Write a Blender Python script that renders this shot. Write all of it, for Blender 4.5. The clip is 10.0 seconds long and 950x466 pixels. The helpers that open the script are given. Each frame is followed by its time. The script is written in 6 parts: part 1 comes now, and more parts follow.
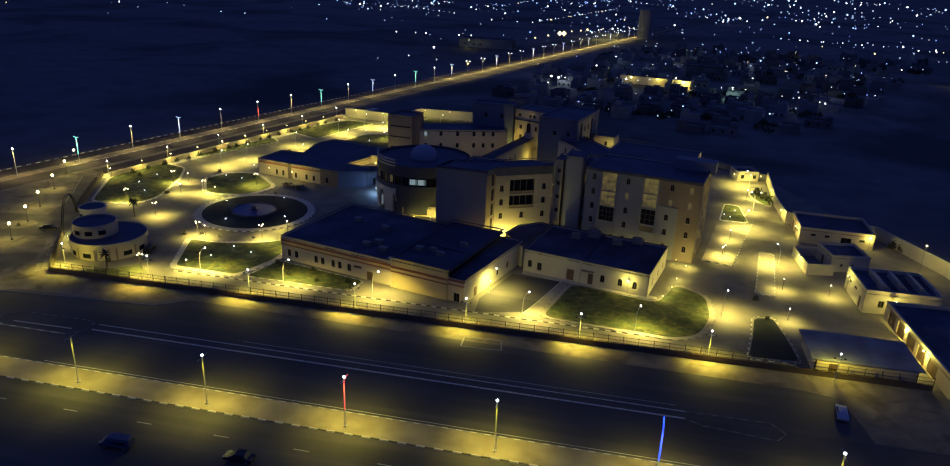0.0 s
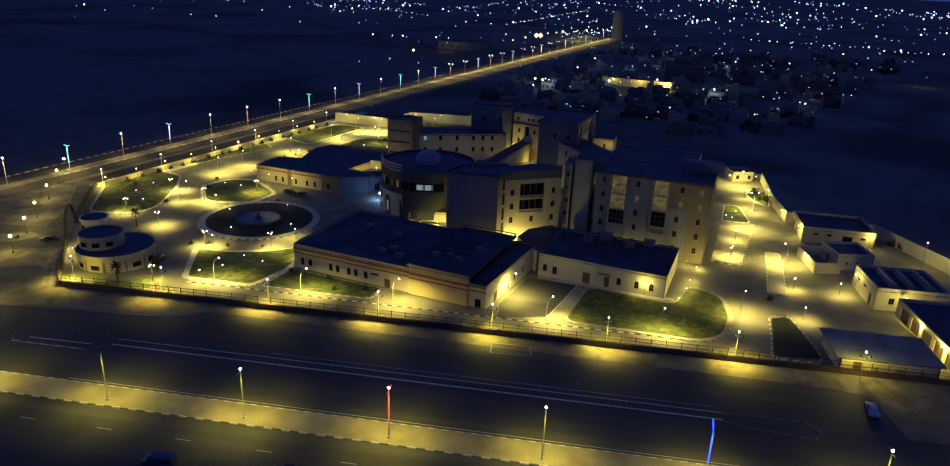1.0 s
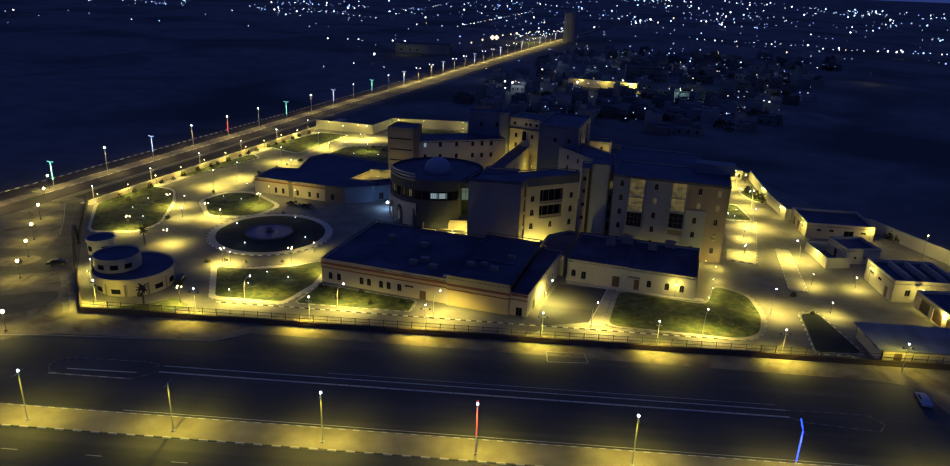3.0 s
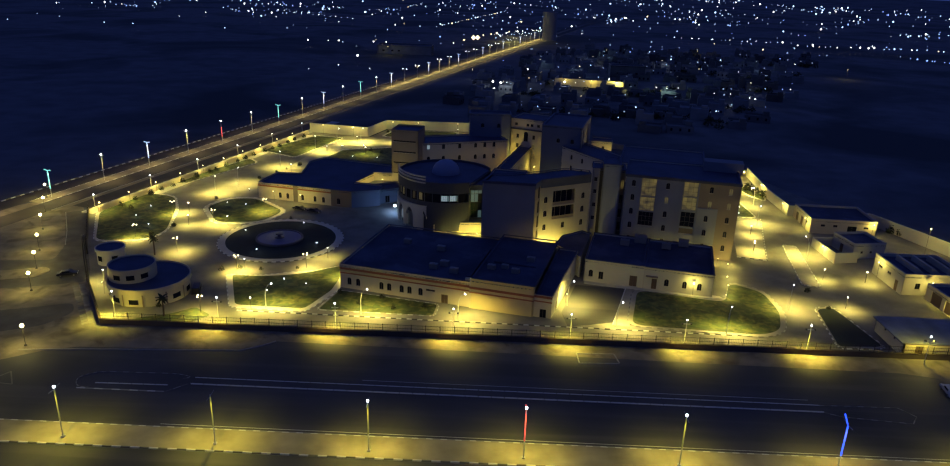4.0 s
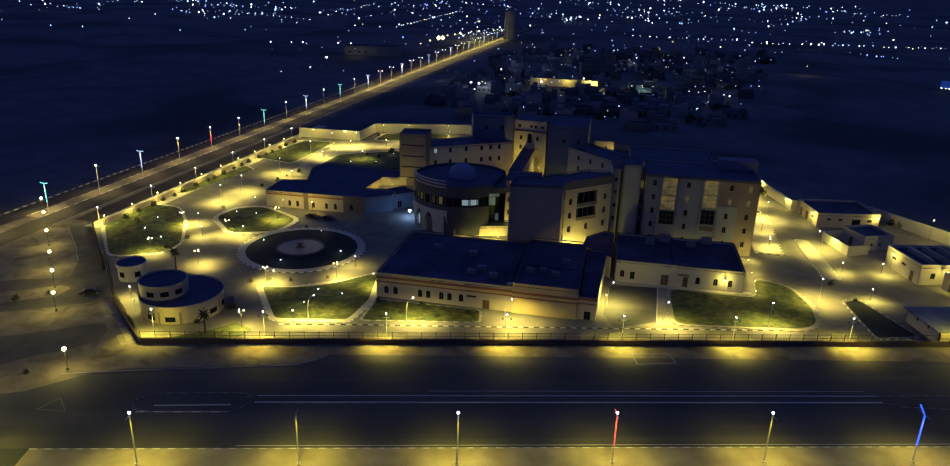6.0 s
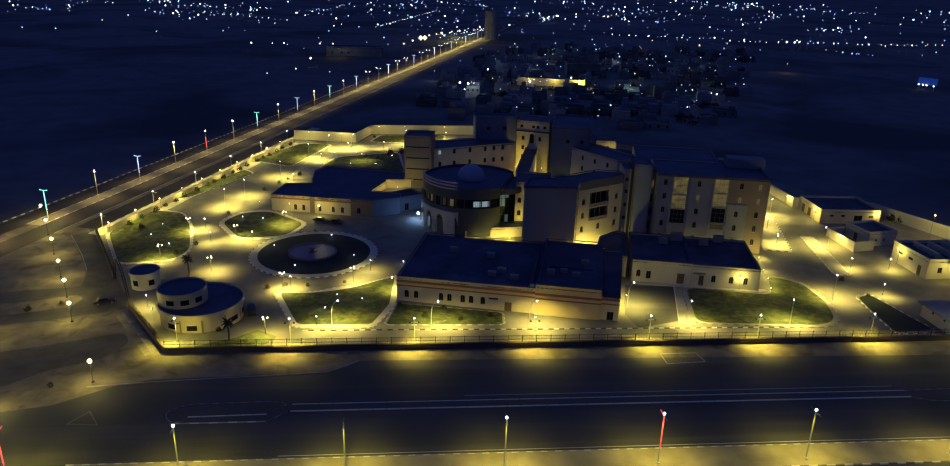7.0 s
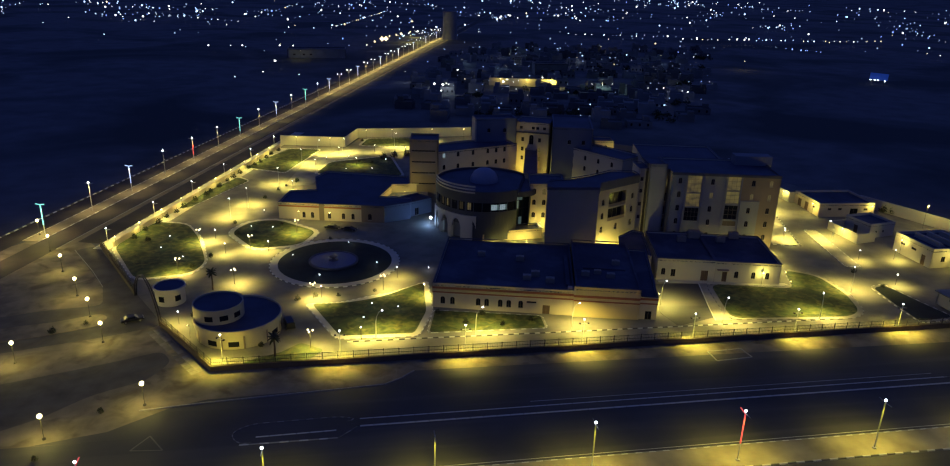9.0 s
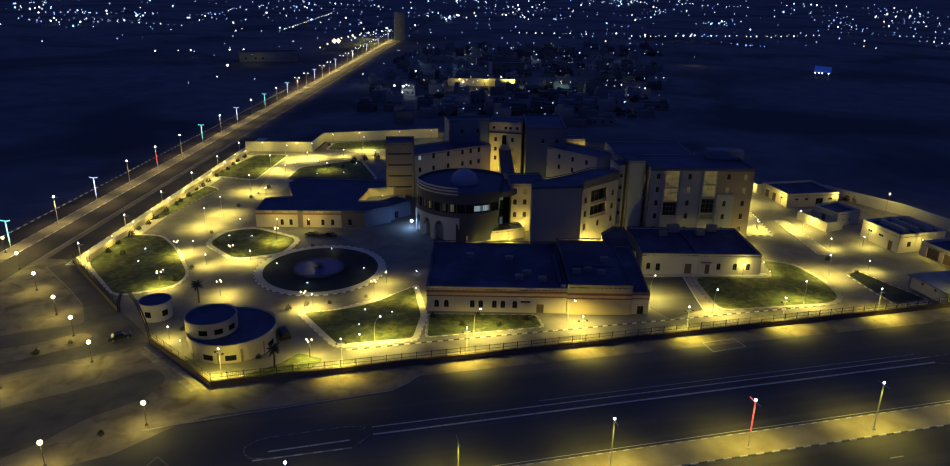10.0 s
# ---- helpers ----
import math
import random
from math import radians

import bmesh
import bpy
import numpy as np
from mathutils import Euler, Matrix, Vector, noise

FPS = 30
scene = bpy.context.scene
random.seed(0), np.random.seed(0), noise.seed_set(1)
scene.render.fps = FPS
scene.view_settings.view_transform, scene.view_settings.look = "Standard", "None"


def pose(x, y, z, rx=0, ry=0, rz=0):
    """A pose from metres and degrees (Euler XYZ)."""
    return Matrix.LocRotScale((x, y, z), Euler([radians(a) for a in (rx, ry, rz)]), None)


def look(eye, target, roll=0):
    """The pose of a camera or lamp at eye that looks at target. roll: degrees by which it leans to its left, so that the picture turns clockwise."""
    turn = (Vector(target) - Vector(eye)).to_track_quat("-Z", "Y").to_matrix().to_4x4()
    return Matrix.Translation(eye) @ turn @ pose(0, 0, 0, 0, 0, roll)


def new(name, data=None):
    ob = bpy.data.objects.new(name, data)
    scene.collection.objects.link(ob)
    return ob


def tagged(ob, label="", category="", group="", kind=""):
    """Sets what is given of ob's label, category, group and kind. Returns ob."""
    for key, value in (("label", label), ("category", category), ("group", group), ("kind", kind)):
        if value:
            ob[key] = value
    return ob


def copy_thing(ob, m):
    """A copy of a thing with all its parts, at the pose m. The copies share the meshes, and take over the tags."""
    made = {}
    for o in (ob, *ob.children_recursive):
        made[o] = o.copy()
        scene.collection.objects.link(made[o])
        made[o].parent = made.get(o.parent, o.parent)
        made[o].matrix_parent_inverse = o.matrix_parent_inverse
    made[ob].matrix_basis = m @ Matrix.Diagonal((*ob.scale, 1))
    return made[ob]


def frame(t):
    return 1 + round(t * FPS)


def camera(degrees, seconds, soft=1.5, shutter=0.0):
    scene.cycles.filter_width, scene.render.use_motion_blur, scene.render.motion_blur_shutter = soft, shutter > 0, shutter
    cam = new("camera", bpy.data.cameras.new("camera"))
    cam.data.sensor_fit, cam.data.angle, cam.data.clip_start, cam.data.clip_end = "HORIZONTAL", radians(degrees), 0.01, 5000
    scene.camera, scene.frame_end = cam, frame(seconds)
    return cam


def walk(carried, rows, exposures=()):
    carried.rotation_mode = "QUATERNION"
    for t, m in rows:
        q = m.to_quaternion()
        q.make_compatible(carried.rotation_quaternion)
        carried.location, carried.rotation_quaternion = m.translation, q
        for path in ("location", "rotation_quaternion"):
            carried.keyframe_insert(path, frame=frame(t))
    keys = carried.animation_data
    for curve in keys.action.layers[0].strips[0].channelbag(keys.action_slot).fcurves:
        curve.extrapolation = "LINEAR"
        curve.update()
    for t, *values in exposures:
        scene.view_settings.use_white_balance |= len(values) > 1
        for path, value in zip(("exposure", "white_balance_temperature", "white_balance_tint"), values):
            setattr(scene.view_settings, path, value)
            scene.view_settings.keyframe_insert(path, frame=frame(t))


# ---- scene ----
cam = camera(66.5, 10.0, soft=1.1)
PATH = [
    (0, (2.284, -0.197, 71.579), (1.921, 1.643, 70.884), 2.4),
    (0.5, (-3.622, -1.038, 71.704), (-3.942, 0.811, 71.013), 2.4),
    (1, (-9.522, -1.785, 71.917), (-9.799, 0.072, 71.229), 2.4),
    (1.5, (-15.338, -2.352, 72.096), (-15.572, -0.488, 71.409), 2.3),
    (2, (-21.012, -2.77, 72.299), (-21.203, -0.9, 71.615), 2.3),
    (3.3, (-35.277, -3.139, 72.683), (-35.368, -1.26, 72.003), 2.1),
    (3.5, (-37.475, -3.179, 72.721), (-37.551, -1.3, 72.041), 2.0),
    (4, (-43.259, -3.173, 72.892), (-43.299, -1.292, 72.213), 1.9),
    (4.5, (-48.443, -2.992, 73.03), (-48.45, -1.111, 72.35), 1.9),
    (5, (-54.102, -2.689, 73.113), (-54.073, -0.808, 72.434), 1.8),
    (5.5, (-59.184, -2.386, 73.202), (-59.12, -0.505, 72.524), 1.8),
    (7, (-75.451, -0.317, 73.419), (-75.28, 1.557, 72.742), 1.6),
    (7.5, (-80.404, 0.426, 73.498), (-80.2, 2.297, 72.821), 1.6),
    (8, (-85.873, 1.348, 73.584), (-85.631, 3.214, 72.907), 1.5),
    (8.5, (-90.867, 2.348, 73.639), (-90.588, 4.21, 72.963), 1.6),
    (9, (-96.276, 3.424, 73.756), (-95.957, 5.279, 73.081), 1.5),
    (9.5, (-100.949, 4.434, 73.883), (-100.573, 6.279, 73.209), 1.3),
    (10, (-105.754, 5.58, 73.999), (-105.301, 7.408, 73.326), 0.9),
]
walk(cam, [(t, look(eye, target, roll)) for t, eye, target, roll in PATH])

# ---- night sky ----
world = bpy.data.worlds.new("night_sky")
scene.world = world
world.use_nodes = True
bg = world.node_tree.nodes["Background"]
bg.inputs["Color"].default_value = (0.068, 0.127, 0.56, 1)
bg.inputs["Strength"].default_value = 0.31

WARM = (1.0, 0.85, 0.17)
YELLOW = (1.0, 0.86, 0.095)
WHITE = (0.80, 0.90, 1.0)


# ---- materials ----
def material(name, base, rough=0.85, metal=0.0, scale=1.0, vary=0.35, fine=12.0, bump=0.15, spots=None, emit=None, power=0.0, tint=0.0, stretch=None):
    m = bpy.data.materials.new(name)
    m.use_nodes = True
    nt = m.node_tree
    n, l = nt.nodes, nt.links
    bsdf = n["Principled BSDF"]
    bsdf.inputs["Roughness"].default_value = rough
    bsdf.inputs["Metallic"].default_value = metal
    if emit:
        bsdf.inputs["Base Color"].default_value = (*base, 1)
        bsdf.inputs["Emission Color"].default_value = (*emit, 1)
        bsdf.inputs["Emission Strength"].default_value = power
        return m
    co = n.new("ShaderNodeTexCoord")
    big = n.new("ShaderNodeTexNoise")
    big.inputs["Scale"].default_value = 0.12 * scale
    big.inputs["Detail"].default_value = 6
    small = n.new("ShaderNodeTexNoise")
    small.inputs["Scale"].default_value = fine * scale
    small.inputs["Detail"].default_value = 4
    l.new(co.outputs["Object"], big.inputs["Vector"])
    l.new(co.outputs["Object"], small.inputs["Vector"])
    ramp = n.new("ShaderNodeValToRGB")
    ramp.color_ramp.elements[0].position, ramp.color_ramp.elements[1].position = 0.3, 0.7
    ramp.color_ramp.elements[0].color = (*[c * (1 - vary) for c in base], 1)
    ramp.color_ramp.elements[1].color = (*[min(1, c * (1 + vary)) for c in base], 1)
    l.new(big.outputs["Fac"], ramp.inputs["Fac"])
    mix = n.new("ShaderNodeMix")
    mix.data_type, mix.blend_type = "RGBA", "MULTIPLY"
    mix.inputs["Factor"].default_value = 1.0
    grain = n.new("ShaderNodeMapRange")
    grain.inputs["To Min"].default_value, grain.inputs["To Max"].default_value = 1 - vary * 0.6, 1 + vary * 0.4
    l.new(small.outputs["Fac"], grain.inputs["Value"])
    l.new(ramp.outputs["Color"], mix.inputs["A"])
    l.new(grain.outputs["Result"], mix.inputs["B"])
    out = mix.outputs["Result"]
    if spots:
        wide = n.new("ShaderNodeTexNoise")
        wide.inputs["Scale"].default_value = spots[1]
        wide.inputs["Detail"].default_value = 5
        wide.inputs["Distortion"].default_value = 0.6
        if stretch:
            drawn = n.new("ShaderNodeMapping")
            drawn.inputs["Scale"].default_value = stretch
            l.new(co.outputs["Object"], drawn.inputs["Vector"])
            l.new(drawn.outputs["Vector"], wide.inputs["Vector"])
        else:
            l.new(co.outputs["Object"], wide.inputs["Vector"])
        edge = n.new("ShaderNodeMapRange")
        edge.inputs["From Min"].default_value, edge.inputs["From Max"].default_value = spots[2], spots[3]
        l.new(wide.outputs["Fac"], edge.inputs["Value"])
        mix2 = n.new("ShaderNodeMix")
        mix2.data_type = "RGBA"
        l.new(edge.outputs["Result"], mix2.inputs["Factor"])
        l.new(out, mix2.inputs["A"])
        mix2.inputs["B"].default_value = (*spots[0], 1)
        out = mix2.outputs["Result"]
    if tint:
        info = n.new("ShaderNodeObjectInfo")
        tone = n.new("ShaderNodeMapRange")
        tone.inputs["To Min"].default_value, tone.inputs["To Max"].default_value = 1 - tint, 1 + tint
        l.new(info.outputs["Random"], tone.inputs["Value"])
        mix3 = n.new("ShaderNodeMix")
        mix3.data_type, mix3.blend_type = "RGBA", "MULTIPLY"
        mix3.inputs["Factor"].default_value = 1.0
        l.new(out, mix3.inputs["A"])
        l.new(tone.outputs["Result"], mix3.inputs["B"])
        out = mix3.outputs["Result"]
    l.new(out, bsdf.inputs["Base Color"])
    if bump:
        bm_node = n.new("ShaderNodeBump")
        bm_node.inputs["Strength"].default_value = bump
        bm_node.inputs["Distance"].default_value = 0.05
        l.new(small.outputs["Fac"], bm_node.inputs["Height"])
        l.new(bm_node.outputs["Normal"], bsdf.inputs["Normal"])
    return m


SOIL = material("desert_soil", (0.118, 0.117, 0.121), 0.95, scale=0.6, fine=30, vary=0.25, spots=((0.036, 0.042, 0.042), 0.009, 0.46, 0.62))
ASPHALT = material("asphalt", (0.060, 0.058, 0.056), 0.8, scale=0.5, fine=20, vary=0.3, spots=((0.092, 0.086, 0.078), 0.25, 0.5, 0.72), stretch=(0.05, 1.0, 1.0))
DRIVE = material("driveway_asphalt", (0.175, 0.158, 0.125), 0.85, scale=1.6, fine=6, vary=0.28, spots=((0.23, 0.21, 0.17), 0.08, 0.5, 0.75))
PAVING = material("pale_paving", (0.52, 0.47, 0.36), 0.85, scale=0.8, fine=8, vary=0.22)
SAND = material("median_sand", (0.32, 0.27, 0.17), 0.95, scale=1.4, fine=10, vary=0.3)
VERGE = material("sandy_verge", (0.19, 0.158, 0.115), 0.95, scale=2.0, fine=4, vary=0.3, bump=0.4, spots=((0.095, 0.076, 0.054), 0.22, 0.50, 0.70))
WALK = material("worn_walk_paving", (0.30, 0.27, 0.21), 0.88, scale=1.4, fine=6, vary=0.28)
WORN = material("worn_slab", (0.19, 0.17, 0.14), 0.9, scale=2, fine=8, vary=0.3, tint=0.3)
PLINTH = material("plinth_brown", (0.10, 0.075, 0.05), 0.9, fine=6, vary=0.25)
GRASS = material("lawn_grass", (0.046, 0.064, 0.016), 0.95, scale=3.0, fine=3, vary=0.6, bump=0.7, spots=((0.15, 0.145, 0.035), 0.55, 0.46, 0.74))
GARDEN = material("dark_groundcover", (0.012, 0.021, 0.018), 0.95, scale=1.2, fine=18, vary=0.5, bump=0.5)
KERB_W = material("kerb_white", (0.62, 0.60, 0.54), 0.7, vary=0.2)
KERB_B = material("kerb_black", (0.075, 0.07, 0.065), 0.7, vary=0.2)
KERB_G = material("kerb_concrete", (0.33, 0.31, 0.27), 0.8, vary=0.25)
PAINT = material("road_paint", (0.48, 0.47, 0.43), 0.7, vary=0.3, fine=6)
CREAM = material("cream_render", (0.56, 0.47, 0.33), 0.85, scale=0.7, fine=9, vary=0.14)
OCHRE = material("ochre_render", (0.54, 0.42, 0.22), 0.85, scale=0.7, fine=9, vary=0.14)
PALE = material("pale_render", (0.50, 0.465, 0.385), 0.85, scale=0.7, fine=9, vary=0.12)
LODGE = material("lodge_render", (0.46, 0.40, 0.27), 0.85, scale=0.7, fine=9, vary=0.16)
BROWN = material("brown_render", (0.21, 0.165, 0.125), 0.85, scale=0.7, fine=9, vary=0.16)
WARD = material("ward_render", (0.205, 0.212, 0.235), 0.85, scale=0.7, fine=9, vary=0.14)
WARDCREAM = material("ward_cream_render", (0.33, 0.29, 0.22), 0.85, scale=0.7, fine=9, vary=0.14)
# the dim, bluish look of unlit walls is put into this colour
REAR = material("rear_shaded_render", (0.125, 0.145, 0.195), 0.85, scale=0.7, fine=9, vary=0.14)
MEDPAVE = material("boulevard_paving", (0.21, 0.175, 0.115), 0.9, scale=1.5, fine=6, vary=0.25)
BLVD = material("boulevard_asphalt", (0.050, 0.042, 0.034), 0.85, scale=1.0, fine=8, vary=0.3)
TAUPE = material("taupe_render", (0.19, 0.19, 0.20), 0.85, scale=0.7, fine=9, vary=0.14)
RED = material("red_brown_band", (0.30, 0.10, 0.045), 0.8, vary=0.15)
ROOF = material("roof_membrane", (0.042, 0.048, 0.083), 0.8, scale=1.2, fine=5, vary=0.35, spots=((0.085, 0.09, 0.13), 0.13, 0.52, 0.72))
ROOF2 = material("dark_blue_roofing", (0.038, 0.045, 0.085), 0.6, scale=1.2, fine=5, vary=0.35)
COPING = material("coping_stone", (0.42, 0.38, 0.31), 0.8, vary=0.15)
POLE = material("galvanised_pole", (0.55, 0.54, 0.50), 0.5, 0.2, vary=0.15, bump=0)
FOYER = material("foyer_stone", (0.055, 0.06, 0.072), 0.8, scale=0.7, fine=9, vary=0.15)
STAIR = material("stair_tower_render", (0.235, 0.245, 0.265), 0.85, scale=0.7, fine=9, vary=0.14)
CURTAIN = material("curtain_glass", (0.03, 0.05, 0.05), 0.15, vary=0.1, bump=0)
STEEL = material("painted_steel", (0.30, 0.29, 0.27), 0.45, 0.6, vary=0.15, bump=0)
DARKSTEEL = material("dark_steel", (0.045, 0.04, 0.035), 0.5, 0.5, vary=0.2, bump=0)
GLASS = material("dark_glass", (0.012, 0.014, 0.020), 0.12, vary=0.1, bump=0)
FRAME = material("window_frame", (0.14, 0.11, 0.09), 0.6, vary=0.15, bump=0)
DOOR = material("brown_door", (0.13, 0.08, 0.05), 0.6, vary=0.2, bump=0)
LITWIN = material("lit_window", (0.3, 0.28, 0.2), 0.4, emit=(1.0, 0.74, 0.13), power=0.26)
nt = LITWIN.node_tree
inside = nt.nodes.new("ShaderNodeTexNoise")
inside.inputs["Scale"].default_value = 0.6
inside.inputs["Detail"].default_value = 2
span = nt.nodes.new("ShaderNodeMapRange")
span.inputs["From Min"].default_value, span.inputs["From Max"].default_value = 0.35, 0.7
span.inputs["To Min"].default_value, span.inputs["To Max"].default_value = 0.01, 0.14
place_co = nt.nodes.new("ShaderNodeTexCoord")
nt.links.new(place_co.outputs["Object"], inside.inputs["Vector"])
nt.links.new(inside.outputs["Fac"], span.inputs["Value"])
nt.links.new(span.outputs["Result"], nt.nodes["Principled BSDF"].inputs["Emission Strength"])
GLASS.node_tree.nodes["Principled BSDF"].inputs["Specular IOR Level"].default_value = 0.1
DIMWIN = material("dim_warm_window", (0.05, 0.04, 0.03), 0.3, emit=(1.0, 0.75, 0.3), power=0.018)
COOLWIN = material("cool_lit_window", (0.3, 0.3, 0.3), 0.4, emit=(0.62, 0.85, 0.95), power=0.30)
COOLDIM = material("dim_cool_window", (0.2, 0.25, 0.25), 0.4, emit=(0.45, 0.75, 0.72), power=0.10)
BULB = material("lamp_glow", (0.8, 0.8, 0.8), 0.4, emit=(0.86, 0.93, 1.0), power=9.0)
GLOBE = material("globe_glow", (0.8, 0.8, 0.7), 0.4, emit=(1.0, 0.86, 0.46), power=6.0)
LED_RED = material("red_led_strip", (0.5, 0.05, 0.05), 0.4, emit=(1.0, 0.13, 0.12), power=0.9)
LED_BLUE = material("blue_led_strip", (0.05, 0.05, 0.5), 0.4, emit=(0.02, 0.07, 1.0), power=3.4)
LED_YELLOW = material("yellow_led_strip", (0.12, 0.12, 0.04), 0.4, emit=(0.70, 0.68, 0.22), power=0.20)
LED_CYAN = material("cyan_led_strip", (0.1, 0.4, 0.4), 0.4, emit=(0.25, 0.85, 0.85), power=1.1)
LED_PALE = material("pale_led_strip", (0.3, 0.3, 0.4), 0.4, emit=(0.45, 0.60, 1.0), power=1.2)
LEAF = material("shrub_leaf", (0.032, 0.042, 0.016), 0.9, fine=4, vary=0.4, bump=0)
BARK = material("palm_bark", (0.10, 0.075, 0.05), 0.95, fine=6, vary=0.3)
HOUSE = material("far_house_render", (0.135, 0.142, 0.15), 0.9, vary=0.2, tint=0.6)
DOME = material("dome_cladding", (0.20, 0.22, 0.30), 0.4, vary=0.1, bump=0)


# ---- lie of the land ----
HUB = Vector((-50, -1, 73))


def ease(x, a, b):
    t = min(1, max(0, (x - a) / (b - a)))
    return t * t * (3 - 2 * t)


def hollow(x, y):
    """How far the compound's floor lies below the road, in metres."""
    wide = 105 if x < -15 else 130
    return max(0, 1.85 * math.exp(-((x + 15) / wide) ** 2 - ((y - 168) / 42) ** 2) - 0.08) * ease(y, 133.5, 147) * ease(x, -140, -122) * (1 - ease(x, 80, 105))


def settle(p):
    """A place planned on level ground, moved down into the hollow."""
    p = Vector(p).to_3d()
    return HUB + (p - HUB) * (1 + hollow(p.x, p.y) / HUB.z)


def seat(m):
    m = m.copy()
    m.translation = settle(m.translation)
    return m


def drape(bm, step=6.0):
    """Cut a sheet into short pieces and lay it into the hollow."""
    if not any(hollow(v.co.x, v.co.y) > 0 for v in bm.verts):
        return
    for _ in range(7):
        long = [e for e in bm.edges if e.calc_length() > step]
        if not long:
            break
        bmesh.ops.subdivide_edges(bm, edges=long, cuts=1)
        bmesh.ops.triangulate(bm, faces=[f for f in bm.faces if len(f.verts) > 3])
    for v in bm.verts:
        v.co = settle(v.co)


# ---- building blocks ----
def part(name, bm, mat, parent=None, label=""):
    me = bpy.data.meshes.new(name)
    bm.to_mesh(me)
    bm.free()
    for x in (mat if isinstance(mat, (list, tuple)) else [mat]):
        me.materials.append(x)
    ob = new(name, me)
    ob.parent = parent
    if label:
        ob["label"] = label
    return ob


def share(name, ob, parent, m):
    """One more piece on the mesh of ob."""
    o = new(name, ob.data)
    o.parent = parent
    o.matrix_basis = m
    return o


def thing(name, label, category, m=None, group="", kind="", level=True):
    """level: planned on level ground, to be moved into the hollow."""
    ob = new(name)
    ob.empty_display_size = 0.5
    if m:
        ob.matrix_basis = seat(m) if level else m
    return tagged(ob, label, category, group, kind)


def box(bm, x0, y0, z0, x1, y1, z1, mi=0):
    v = [bm.verts.new(p) for p in ((x0, y0, z0), (x1, y0, z0), (x1, y1, z0), (x0, y1, z0), (x0, y0, z1), (x1, y0, z1), (x1, y1, z1), (x0, y1, z1))]
    for q in ((3, 2, 1, 0), (4, 5, 6, 7), (0, 1, 5, 4), (1, 2, 6, 5), (2, 3, 7, 6), (3, 0, 4, 7)):
        bm.faces.new([v[i] for i in q]).material_index = mi


def beam(bm, a, b, left, right, z0, z1, mi=0):
    """A box along the line a-b, from left of it to right of it (in metres to the right-hand side)."""
    a, b = Vector(a).to_2d(), Vector(b).to_2d()
    d = (b - a).normalized()
    r = Vector((d.y, -d.x))
    q = [a + r * left, a + r * right, b + r * right, b + r * left]
    prism(bm, [(p.x, p.y) for p in q], z0, z1, mi)


def prism(bm, poly, z0, z1, mi=0):
    area = sum(poly[i - 1][0] * poly[i][1] - poly[i][0] * poly[i - 1][1] for i in range(len(poly)))
    if area < 0:
        poly = poly[::-1]
    lo = [bm.verts.new((x, y, z0)) for x, y in poly]
    hi = [bm.verts.new((x, y, z1)) for x, y in poly]
    bm.faces.new(lo[::-1]).material_index = mi
    bm.faces.new(hi).material_index = mi
    k = len(poly)
    for i in range(k):
        bm.faces.new((lo[i], lo[(i + 1) % k], hi[(i + 1) % k], hi[i])).material_index = mi


def tube(bm, pts, r, n=8, mi=0, r2=None):
    """A round bar along points, tapering from r to r2."""
    pts = [Vector(p) for p in pts]
    rings = []
    for i, p in enumerate(pts):
        d = (pts[min(i + 1, len(pts) - 1)] - pts[max(i - 1, 0)]).normalized()
        s = d.cross(Vector((0, 0, 1))) if abs(d.z) < 0.95 else d.cross(Vector((1, 0, 0)))
        s.normalize()
        t = d.cross(s)
        rr = r if r2 is None else r + (r2 - r) * i / (len(pts) - 1)
        rings.append([bm.verts.new(p + (s * math.cos(6.2832 * k / n) + t * math.sin(6.2832 * k / n)) * rr) for k in range(n)])
    for a, b in zip(rings, rings[1:]):
        for k in range(n):
            bm.faces.new((a[k], a[(k + 1) % n], b[(k + 1) % n], b[k])).material_index = mi
    bm.faces.new(rings[0][::-1]).material_index = mi
    bm.faces.new(rings[-1]).material_index = mi


def lathe(bm, profile, n=24, at=(0, 0), mi=0, a0=0.0, a1=360.0):
    """A turned shape: profile of (radius, z) from below to above."""
    full = a1 - a0 >= 359.9
    k = n if full else n + 1
    cols = []
    for i in range(k):
        a = radians(a0 + (a1 - a0) * i / n)
        cols.append([bm.verts.new((at[0] + r * math.cos(a), at[1] + r * math.sin(a), z)) for r, z in profile])
    for i in range(n):
        c, d = cols[i], cols[(i + 1) % k]
        for j in range(len(profile) - 1):
            bm.faces.new((c[j], d[j], d[j + 1], c[j + 1])).material_index = mi


def ball(bm, at, r, u=10, v=6, mi=0, squash=1.0):
    lathe(bm, [(max(0.001, r * math.sin(math.pi * j / v)), at[2] - r * squash * math.cos(math.pi * j / v)) for j in range(v + 1)], u, (at[0], at[1]), mi)


def circle(c, r, n=48, a0=0, a1=360):
    return [(c[0] + r * math.cos(radians(a0 + (a1 - a0) * i / n)), c[1] + r * math.sin(radians(a0 + (a1 - a0) * i / n))) for i in range(n + (a1 - a0 < 360))]


def smooth(ob):
    for p in ob.data.polygons:
        p.use_smooth = True
    return ob


